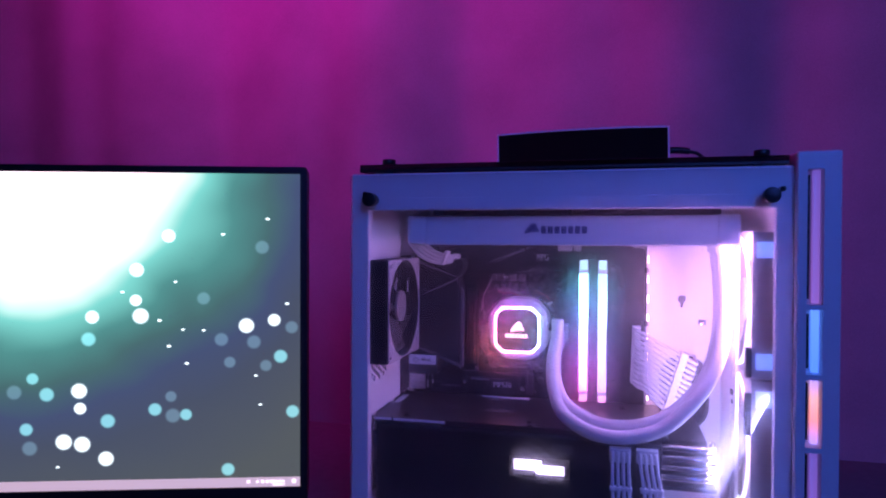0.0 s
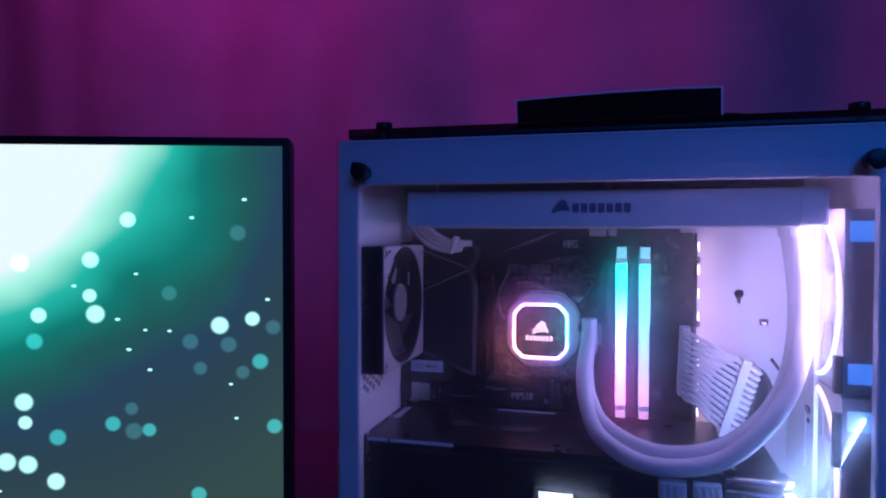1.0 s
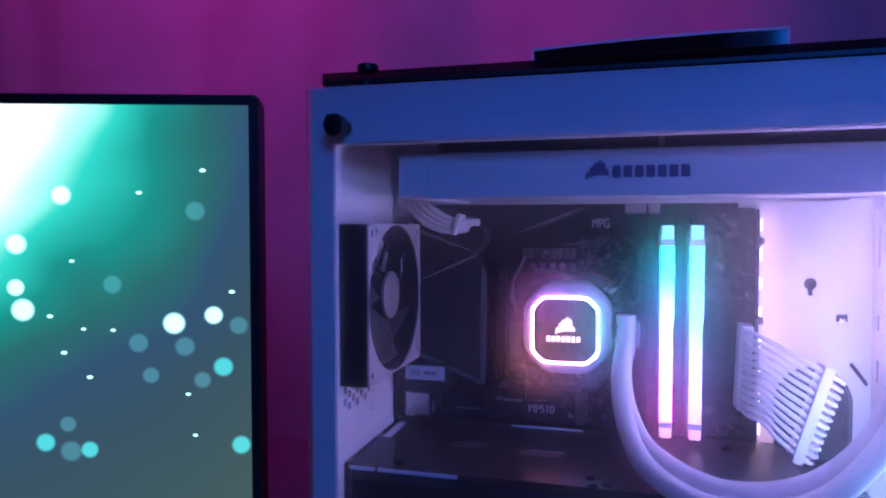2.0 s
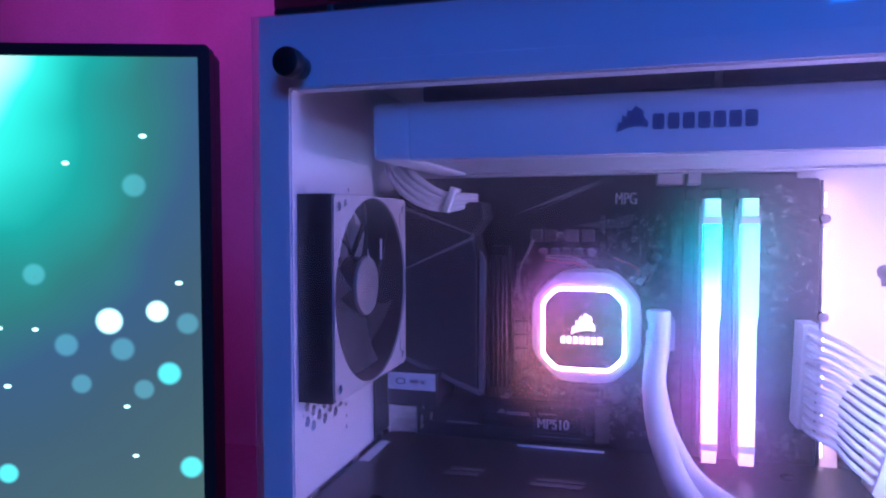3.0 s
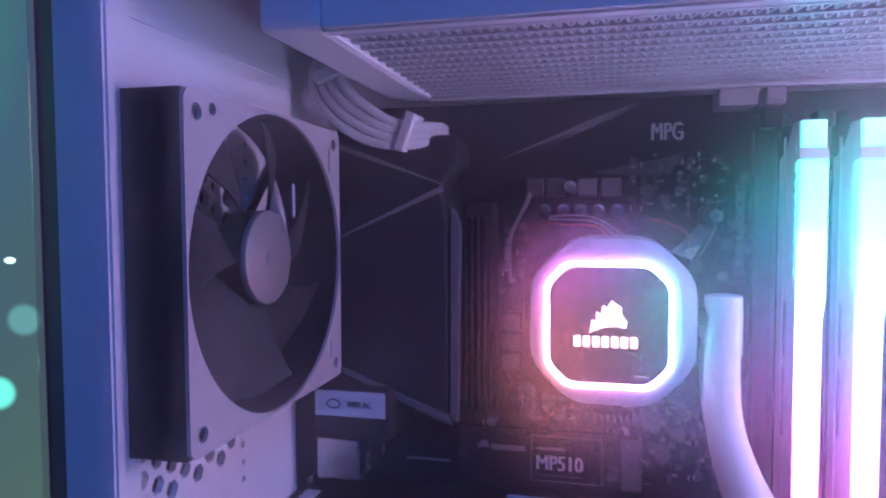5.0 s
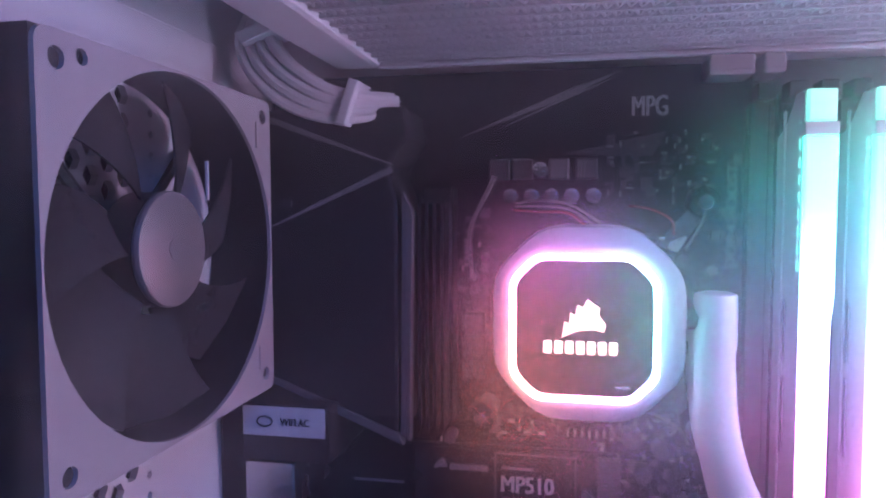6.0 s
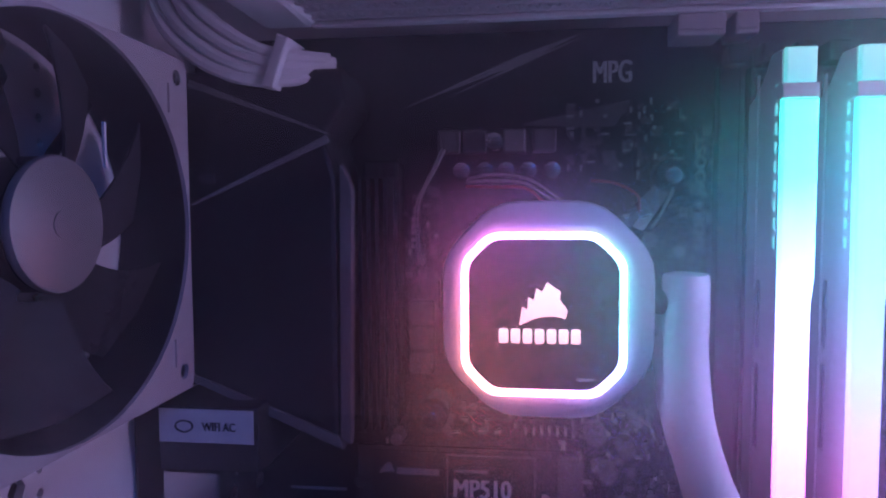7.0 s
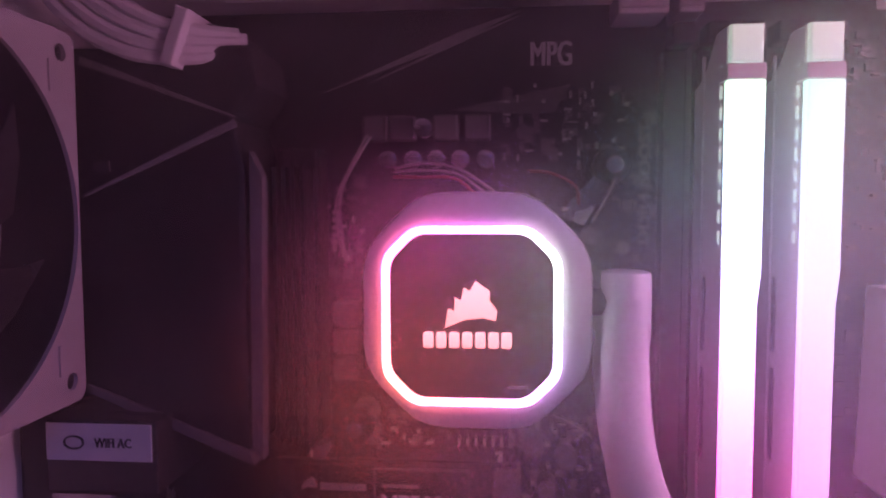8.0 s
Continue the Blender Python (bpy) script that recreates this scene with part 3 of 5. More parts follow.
    part("rear_cover", box(-0.004, -0.002, 0.160, 0.268, BASE, 1.098), WHITE, case)
    part("bottom_panel", box(-0.004, 0.369, 0.010, 0.268, BASE, BASE + 0.003), WHITE, case)
    holes = bmesh.new()
    box(0.062, 0.318, 0.024, 0.138, 1.05, 1.08, into=holes)
    part("top_panel", cut(box(0.0082, 0.3560, 0.0102, 0.268, 1.0885, 1.0900), bmesh_box_pair(holes)), WHITE, case)
    part("top_rail", box(-0.004, 0.369, 0.0102, 0.018, 1.0905, TOP, 0.0006), WHITE, case)
    part("top_rail", box(-0.004, 0.369, 0.2550, 0.268, 1.0905, TOP, 0.0006), WHITE, case)
    # glass panels and their screws
    part("side_glass", box(-0.002, 0.367, -0.0095, -0.0055, 0.763, 1.0965, 0.0006), GLASS, case, "clear tempered glass side panel").visible_shadow = False
    top_glass = part("top_glass", box(0.002, 0.366, 0.004, 0.262, 1.1035, 1.1080, 0.0006), TOP_GLASS, case, "smoked glass top panel")
    part("glass_border", frame_of_xy((0.0022, 0.3658, 0.0042, 0.2618), 0.011, 1.1010, 1.1033), BLACK_PLASTIC, top_glass, "black printed border")
    for x in (0.0175, 0.3500):
        for z in (0.785, 1.0750):
            screw = part("thumb_screw", cyl((x, -0.0115, z), "y", 0.0064, 0.0080, 28, bevel=0.0012), BLACK_PLASTIC, case, "black thumb screw", True)
            part("standoff", cyl((x, -0.0028, z), "y", 0.0050, 0.0052, 20), BLACK_PLASTIC, screw)
            part("nub", cyl((x - 0.0070 if x < 0.1 else x + 0.0095, -0.0030, z + 0.0055), "y", 0.0022, 0.0050, 14), BLACK_PLASTIC, screw)
    for x in (0.0285, 0.3465):
        for y in (0.010, 0.250):
            screw = part("thumb_screw", cyl((x, y, 1.1105), "z", 0.0062, 0.0048, 28, bevel=0.0010), BLACK_PLASTIC, case, "black thumb screw", True)
            part("standoff", cyl((x, y, 1.1012), "z", 0.0064, 0.0042, 20), BLACK_PLASTIC, screw)
    # front panel: a white upright with a lit channel in its side
    holes = bmesh.new()
    spans = ((0.9895, 1.0955), (0.9345, 0.9855), (0.8775, 0.9305), (0.7900, 0.8735))
    for z0, z1 in spans:
        box(0.3765, 0.3885, -0.03, 0.010, z0, z1, into=holes)
    panel = part("front_panel", cut(box(0.3692, 0.4010, -0.0070, 0.2700, BASE, 1.1095, 0.0012), holes), WHITE_PLASTIC, case, "white front panel with a lit side channel")
    # glowing bars stand in for fan light leaking through the slots
    for (z0, z1), mat in zip(spans, (VIOLET_SLOT, BLUE_SLOT, AMBER_SLOT, VIOLET_SLOT)):
        part("vent_glow", box(0.3838, 0.3880, 0.0040, 0.0095, z0 + 0.0005, z1 - 0.0005), mat, panel)
        part("vent_divider", box(0.3775, 0.3805, 0.0020, 0.0095, z0 + 0.004, z1 - 0.004), BLACK_PLASTIC, panel)
    # inner bracket in front of the fans, slotted
    holes = bmesh.new()
    for z0, z1 in ((0.784, 0.832), (0.850, 0.893), (0.909, 0.931), (0.944, 0.962), (0.986, 1.024)):
        box(0.33, 0.36, 0.0990, 0.1035, z0, z1, into=holes)
        box(0.33, 0.36, 0.150, 0.1545, z0 + 0.004, z1 - 0.004, into=holes)
    bracket = part("fan_bracket", cut(box(0.3395, 0.3408, 0.0780, TRAY - 0.0002, 0.765, 1.060), holes), WHITE, case, "slotted white fan bracket")
    part("bracket_lip", box(0.3409, 0.3424, 0.0780, 0.0795, 0.766, 1.059), WHITE, bracket)
    for y0, y1, z0, z1 in ((0.0860, 0.0965, 0.8950, 0.9000), (0.0870, 0.0905, 0.8875, 0.8915), (0.0205, 0.0265, 0.925, 0.950), (0.0205, 0.0265, 0.876, 0.912)):
        part("rubber_pad", box(0.3376, 0.3394 if y0 > 0.05 else 0.3426, y0, y1, z0, z1, 0.0006), BLACK_PLASTIC, bracket)
    part("front_wall", box(0.3630, 0.3650, 0.0105, 0.268, BASE + 0.003, 1.0880), WHITE, case)
    for x in (0.02, 0.33):
        for y in (0.03, 0.23):
            part("foot", cyl((x, y, DESK + 0.0075), "z", 0.011, 0.015, 20), BLACK_PLASTIC, case)


def bmesh_box_pair(bm):
    """Moves the cutter for the top opening up to the top panel's height."""
    bmesh.ops.translate(bm, verts=bm.verts, vec=(0, 0, 0.025))
    return bm


def frame_of_xy(outer, margin, z0, z1):
    x0, x1, y0, y1 = outer
    bm = frame_of([(x0, y0), (x1, y0), (x1, y1), (x0, y1)], [(x0 + margin, y0 + margin), (x1 - margin, y0 + margin), (x1 - margin, y1 - margin), (x0 + margin, y1 - margin)], z0, z1)
    for v in bm.verts:
        v.co = Vector((v.co.x, v.co.z, v.co.y))
    return bm


build_case()


# ---------------------------------------------------------------- motherboard
PCB = 0.1450


def oval_ring(x, z, a, b, y0, y1):
    turn = [2 * math.pi * k / 24 for k in range(24)]
    return frame_of([(x + a * math.cos(t), z + b * math.sin(t)) for t in turn], [(x + 0.8 * a * math.cos(t), z + 0.72 * b * math.sin(t)) for t in turn], y0, y1)


def build_board():
    board = thing("motherboard", (0.14, PCB + 0.002, 0.78), "black motherboard with grey printed lines, mounted on the tray", "motherboard")
    part("circuit_board", prism([(0.014, 0.790), (0.2620, 0.790), (0.2620, 1.0290), (0.2600, 1.0310), (0.2500, 1.0310), (0.2500, 1.0345), (0.014, 1.0345)], PCB, PCB + 0.0016), BOARD, board)
    for x in (0.022, 0.150, 0.256):
        for z in (0.80, 0.905, 1.026):
            part("standoff", cyl((x, (PCB + TRAY) / 2 + 0.0008, z), "y", 0.0028, TRAY - PCB - 0.0018, 12), STEEL, board)
    for z in (0.953, 1.008):
        part("standoff_head", cyl((0.2640, PCB - 0.001, z), "y", 0.0028, 0.004, 12), CHOKE, board)
    # cover over the rear ports
    cover = part("port_cover", prism([(0.0165, 0.9185), (0.0300, 0.9225), (0.0725, 0.9060), (0.0725, 0.9860), (0.0690, 0.9985), (0.0760, 1.0080), (0.0740, 1.0185), (0.0165, 1.0185)], 0.1150, PCB - 0.0002, bevel=0.0016), BLACK_METAL, board, "matte black cover over the rear ports")
    for a, b in (((0.0270, 1.0150), (0.0705, 0.9990)), ((0.0705, 0.9975), (0.0270, 0.9780))):
        d = Vector((b[0] - a[0], b[1] - a[1])).normalized()
        n = Vector((-d.y, d.x)) * 0.0011
        part("printed_line", prism([(a[0] + n.x, a[1] + n.y), (b[0] + n.x * 0.3, b[1] + n.y * 0.3), (b[0] - n.x * 0.3, b[1] - n.y * 0.3), (a[0] - n.x, a[1] - n.y)], 0.1144, 0.1152), GREY_PRINT, cover)
    part("bevelled_edge", prism([(0.0730, 0.9065), (0.0760, 0.9040), (0.0772, 0.9830), (0.0738, 0.9900)], 0.1154, 0.1200), SATIN_EDGE, cover, "paler bevelled edge")
    part("bevelled_edge", prism([(0.0262, 0.9250), (0.0262, 0.9228), (0.0740, 0.9030), (0.0728, 0.9068)], 0.1140, 0.1190), SATIN_EDGE, cover, "paler bevelled edge")
    part("printed_badge", box(0.0300, 0.0345, 0.1143, 0.1150, 0.9845, 0.9875), FAINT_PRINT, cover)
    # finned heat sink beside the socket
    sink = part("heat_sink", box(0.0765, 0.0880, 0.1330, PCB - 0.0002, 0.905, 0.992, 0.001), BLACK_METAL, board, "black finned heat sink")
    for k in range(4):
        part("fin", box(0.0772 + 0.0027 * k, 0.0784 + 0.0027 * k, 0.1235, 0.1332, 0.906, 0.986), BLACK_METAL, sink)
    # chokes and capacitors round the socket
    for z in (0.9245, 0.9330, 0.9415):
        part("choke", box(0.0905, 0.0985, 0.1385, PCB - 0.0001, z - 0.0036, z + 0.0036, 0.0008), CHOKE, board)
    for x in (0.1040, 0.1125, 0.1255, 0.1350):
        part("choke", box(x - 0.0037, x + 0.0037, 0.1385, PCB - 0.0001, 0.9945, 1.0020, 0.0008), CHOKE, board)
    for x in (0.1085, 0.1160, 0.1230, 0.1300, 0.1375):
        part("capacitor", cyl((x, 0.1400, 0.9885), "y", 0.0028, 0.0098, 20, bevel=0.0005), STEEL, board, "silver capacitor", True)
    part("capacitor", cyl((0.1190, 0.1400, 0.9980), "y", 0.0028, 0.0098, 20, bevel=0.0005), STEEL, board, "silver capacitor", True)
    for x, z, r in ((0.1000, 0.9105, 0.0040), (0.1520, 0.9020, 0.0035), (0.1620, 0.8980, 0.0030), (0.1560, 0.8890, 0.0030), (0.0860, 0.8985, 0.0022), (0.1680, 0.9660, 0.0026), (0.2300, 1.0100, 0.0030), (0.2370, 0.9900, 0.0028), (0.2310, 0.9700, 0.0028), (0.2310, 0.8900, 0.0030)):
        part("capacitor", cyl((x, 0.1410, z), "y", r, 0.0078, 18, bevel=0.0005), CHOKE, board, "dark capacitor", True)
    # bracket under the pump with its corner screws
    part("socket_bracket", prism(octagon(0.100, 0.171, 0.910, 0.983, 0.016), 0.1395, PCB - 0.0001), BLACK_PLASTIC, board)
    for x, z in ((0.1740, 0.9862), (0.0985, 0.9080), (0.1740, 0.9080)):
        nut = part("mounting_screw", cyl((x, 0.1385, z), "y", 0.0052, 0.0120, 24, bevel=0.001), BLACK_METAL, board, "round mounting screw", True)
        part("screw_head", cyl((x, 0.1315, z), "y", 0.0026, 0.0030, 16, bevel=0.0005), STEEL, nut)
    part("bracket_arm", prism([(0.158, 0.972), (0.163, 0.977), (0.1755, 0.990), (0.1775, 0.987), (0.166, 0.969)], 0.1360, 0.1394), STEEL, board)
    # memory slots
    for x in (0.1920, 0.2014, 0.2108, 0.2200):
        slot = part("memory_slot", box(x - 0.0032, x + 0.0032, 0.1385, PCB - 0.0001, 0.8730, 1.0200, 0.0006), BLACK_PLASTIC, board)
        part("slot_latch", box(x - 0.0030, x + 0.0030, 0.1290, 0.1384, 1.0190, 1.0250, 0.0008), BLACK_PLASTIC, slot)
    # card slot
    part("card_slot", box(0.050, 0.142, 0.1345, PCB - 0.0001, 0.8560, 0.8630, 0.0006), BLACK_PLASTIC, board)
    # pale plugs along the top edge, and one beside the pump
    for x0, x1 in ((0.1740, 0.1880), (0.1905, 0.1975)):
        plug = part("header_plug", box(x0, x1, 0.1290, PCB - 0.0002, 1.0275, 1.0343, 0.0008), GREY_FRAME, board, "grey plug on a pin header")
        part("plug_rib", box(x0 + 0.001, x1 - 0.001, 0.1280, 0.1292, 1.0290, 1.0298), GREY_FRAME, plug)
    part("header_plug", box(0.1815, 0.1850, 0.1330, PCB - 0.0002, 0.9320, 0.9500, 0.0006), LABEL, board, "pale plug on a pin header")
    # printed lines and words
    for a, b, w in (((0.0860, 1.0095), (0.1480, 1.0335), 0.0016), ((0.1000, 1.0120), (0.1490, 1.0325), 0.0006)):
        d = Vector((b[0] - a[0], b[1] - a[1])).normalized()
        n = Vector((-d.y, d.x)) * w
        part("printed_line", prism([(a[0], a[1]), (b[0] - 0.02, b[1] - 0.008 + n.y), (b[0], b[1]), (b[0] - 0.02 + n.x, b[1] - 0.008 - n.y)], PCB - 0.0004, PCB - 0.00005), GREY_PRINT, board)
    part("printed_wedge", prism([(0.1270, 1.0040), (0.1630, 1.0115), (0.1580, 1.0030), (0.1480, 1.0028)], PCB - 0.0004, PCB - 0.00005), SATIN_EDGE, board)
    part("printed_badge", prism([(0.1790 + 0.0022 * math.cos(radians(60 * k + 30)), 0.9620 + 0.0022 * math.sin(radians(60 * k + 30))) for k in range(6)], PCB - 0.0004, PCB - 0.00005), GREY_PRINT, board)
    part("printed_bar", box(0.0460, 0.0665, PCB - 0.0004, PCB - 0.00005, 0.8768, 0.8778), GREY_PRINT, board)
    for x in (0.1077, 0.1162, 0.1387):
        part("choke_edge", box(x - 0.0002, x + 0.0002, 0.1380, 0.1384, 0.9948, 1.0016), TIN, board)
    for x, z, w, h in ((0.1610, 0.9960, 0.0006, 0.0040), (0.1630, 1.0000, 0.0020, 0.0005), (0.1655, 0.9870, 0.0005, 0.0030), (0.1700, 0.9560, 0.0005, 0.0028), (0.1712, 0.9545, 0.0016, 0.0005)):
        part("printed_mark", box(x - w, x + w, PCB - 0.0004, PCB - 0.00005, z - h / 2, z + h / 2), GREY_PRINT, board)
    # row of tall pins between the pump and the drive
    for k in range(6):
        part("pin", box(0.1290 + 0.0026 * k, 0.1297 + 0.0026 * k, 0.1380, PCB - 0.0002, 0.9015, 0.9040), TIN, board)
    part("pin_header", box(0.1280, 0.1445, 0.1405, PCB - 0.0001, 0.8995, 0.9060, 0.0004), BLACK_PLASTIC, board)
    part("lettering", lettering("MPG", 0.1570, 1.0205, PCB - 0.0002, 0.0072, 0.0125), PALE_PRINT, board, "pale printed letters")
    part("lettering", lettering("DDR4 BOOST", 0.1850, 0.9815, PCB - 0.0002, 0.0032, 0.0370, turn=90), GREY_PRINT, board, "grey printed letters reading upwards")
    # port blocks with paper labels
    ports = part("port_block", box(0.0190, 0.0505, 0.1058, PCB - 0.0002, 0.8975, 0.9175, 0.0006), BLACK_METAL, board, "wireless card shield")
    lab = part("paper_label", box(0.0195, 0.0492, 0.1050, 0.1056, 0.9066, 0.9168, 0.0002), LABEL, ports, "white label")
    part("lettering", lettering("WIFI AC", 0.0385, 0.9117, 0.1049, 0.0026, 0.0105), BLACK_PLASTIC, lab)
    part("printed_oval", oval_ring(0.0276, 0.9117, 0.0030, 0.0020, 0.1046, 0.1049), BLACK_PLASTIC, lab)
    part("port_block", box(0.0195, 0.0375, 0.1062, PCB - 0.0002, 0.8800, 0.8970, 0.0008), STEEL, board, "bright steel port block")
    # row of small parts near the edge, under the pump and above it
    rng = random.Random(4)
    small = bmesh.new()
    for x0, x1, z0, z1, n in ((0.2280, 0.2590, 0.960, 1.028, 70), (0.2280, 0.2590, 0.872, 0.890, 20), (0.100, 0.172, 0.899, 0.909, 46), (0.142, 0.180, 0.990, 1.010, 40), (0.176, 0.190, 0.880, 1.012, 30), (0.086, 0.100, 0.950, 0.985, 20), (0.150, 0.190, 0.875, 0.897, 30), (0.2240, 0.2460, 0.900, 0.960, 34)):
        for _ in range(n):
            x, z, w, h = rng.uniform(x0, x1), rng.uniform(z0, z1), rng.choice((0.0006, 0.0009, 0.0014)), rng.choice((0.0006, 0.0010, 0.0018))
            box(x - w, x + w, PCB - rng.uniform(0.0005, 0.0016), PCB - 0.0001, z - h, z + h, into=small)
    tagged(part("small_components", small, CHOKE, board, "tiny grey soldered components"), kind="stuff")
    # scattered solder points, their pale colour imitating glints
    ticks = bmesh.new()
    for x0, x1, z0, z1, n in ((0.2280, 0.2590, 0.945, 1.028, 46), (0.105, 0.175, 0.898, 0.912, 44), (0.142, 0.182, 0.985, 1.012, 30), (0.080, 0.180, 0.876, 0.897, 26), (0.1400, 0.1530, 0.8730, 0.8980, 26), (0.085, 0.100, 0.945, 0.985, 8)):
        for _ in range(n):
            x, z = rng.uniform(x0, x1), rng.uniform(z0, z1)
            w, h = rng.choice(((0.0012, 0.00025), (0.0003, 0.0010), (0.0005, 0.0005)))
            box(x - w, x + w, PCB - 0.0018, PCB - 0.00005, z - h, z + h, into=ticks)
    tagged(part("solder_points", ticks, TIN, board, "tiny solder points, pale to imitate glints"), kind="stuff")
    return board


build_board()


def build_drive():
    """Slim solid-state stick under the socket."""
    drive = thing("solid_state_drive", (0.11, PCB, 0.872), "slim black solid-state drive stick with printed label", "storage drive")
    part("stick", box(0.0720, 0.1470, 0.1385, 0.1405, 0.8720, 0.8960, 0.0004), BOARD, drive)
    lab = part("drive_label", box(0.0780, 0.1330, 0.1379, 0.1384, 0.8740, 0.8945), BLACK_METAL, drive, "dark label")
    part("lettering", lettering("MP510", 0.1150, 0.8825, 0.1377, 0.0062, 0.0195), PALE_PRINT, lab, "pale letters")
    part("printed_bar", box(0.1055, 0.1170, 0.1374, 0.1378, 0.8880, 0.8890), GREY_PRINT, lab)
    part("printed_bar", box(0.0860, 0.1005, 0.1374, 0.1378, 0.8866, 0.8888), GREY_PRINT, lab, "brand name as a plain grey bar")
    part("emblem", prism(emblem_outline(0.0800, 0.8865, 0.0052, 0.0042), 0.1374, 0.1378), GREY_PRINT, lab, "plain grey emblem shape")
    part("label_frame", frame_of([(0.1030, 0.8745), (0.1325, 0.8745), (0.1325, 0.8940), (0.1030, 0.8940)], [(0.1033, 0.8748), (0.1322, 0.8748), (0.1322, 0.8937), (0.1033, 0.8937)], 0.1375, 0.1378), GREY_PRINT, lab)
    part("printed_bar", box(0.1055, 0.1240, 0.1374, 0.1378, 0.8768, 0.8774), FAINT_PRINT, lab)
    part("socket", box(0.1400, 0.1480, 0.1360, PCB - 0.0002, 0.8735, 0.8945, 0.0005), CHOKE, drive)
    part("chip", box(0.1345, 0.1390, 0.1375, 0.1384, 0.8770, 0.8830), STEEL, drive)
    part("screw", cyl((0.0735, 0.1405, 0.8840), "y", 0.0022, 0.0085, 14), STEEL, drive)


build_drive()


# ---------------------------------------------------------------- memory
def build_memory():
    x0 = 0.2014
    ram = thing("memory_module", (x0, 0.1385, 0.873), "white memory module with glowing light bar, seated in its slot", "memory", "memory modules")

    body = part("heat_spreader", prism([(0.1375, 0.8755), (0.1375, 1.0075), (0.1285, 1.0095), (0.1185, 1.0188), (0.1104, 1.0186), (0.1100, 0.8800), (0.1200, 0.8755)], x0 - 0.0040, x0 + 0.0040, "yz"), WHITE_PLASTIC, ram, "white ribbed heat spreader")
    # small glowing pieces imitate bar light coming through the slits
    for k in range(9):
        part("vent_glow", box(x0 - 0.0043, x0 - 0.0040, 0.1128, 0.1143, 0.965 + 0.0052 * k, 0.9682 + 0.0052 * k), CAP_GLOW, body)
    for z0, z1 in ((0.905, 0.930), (0.935, 0.955)):
        part("printed_bar", box(x0 - 0.0043, x0 - 0.0040, 0.1240, 0.1262, z0, z1), GREY_PRINT, body)
    part("rib", box(x0 - 0.0046, x0 - 0.0040, 0.1275, 0.1290, 0.8800, 1.0150), WHITE_PLASTIC, body)
    part("light_bar", prism([(x0 - 0.0042, 0.8875), (x0 + 0.0038, 0.8875), (x0 + 0.0038, 0.9500), (x0 + 0.0046, 0.9580), (x0 + 0.0046, 1.0050), (x0 - 0.0044, 1.0050)], 0.1072, 0.1099, bevel=0.0006), RAM_GLOW, ram, "glowing light bar")
    part("end_light", prism([(x0 - 0.0036, 1.0095), (x0 + 0.0042, 1.0095), (x0 + 0.0042, 1.0188), (x0 - 0.0036, 1.0188)], 0.1080, 0.1103, bevel=0.0006), CAP_GLOW, ram)
    part("end_light", box(x0 - 0.0040, x0 + 0.0036, 0.1080, 0.1103, 0.8765, 0.8830, 0.0005), PINK_GLOW, ram)
    part("bridge", box(x0 - 0.0046, x0 + 0.0048, 0.1076, 0.1140, 1.0052, 1.0093, 0.0004), WHITE_PLASTIC, ram, "pale bridge between the lights")
    part("bridge", box(x0 - 0.0044, x0 + 0.0040, 0.1076, 0.1140, 0.8832, 0.8873, 0.0004), WHITE_PLASTIC, ram)
    other = copy_thing(ram, pose(x0 + 0.0186, 0.1385, 0.873))
    for ch in other.children:
        if ch.name.startswith("light_bar"):
            ch.data = ch.data.copy()
            ch.data.materials[0] = RAM_GLOW_B
    return ram


build_memory()


# ---------------------------------------------------------------- liquid cooler
def name_bars(x0, x1, z0, z1, y0, y1):
    """Seven plain upright bars in a row."""
    bm = bmesh.new()
    step = (x1 - x0) / 7
    for k in range(7):
        prism(rounded(x0 + step * k, x0 + step * (k + 0.80), z0, z1, (z1 - z0) * 0.18, 3), y0, y1, into=bm)
    return bm


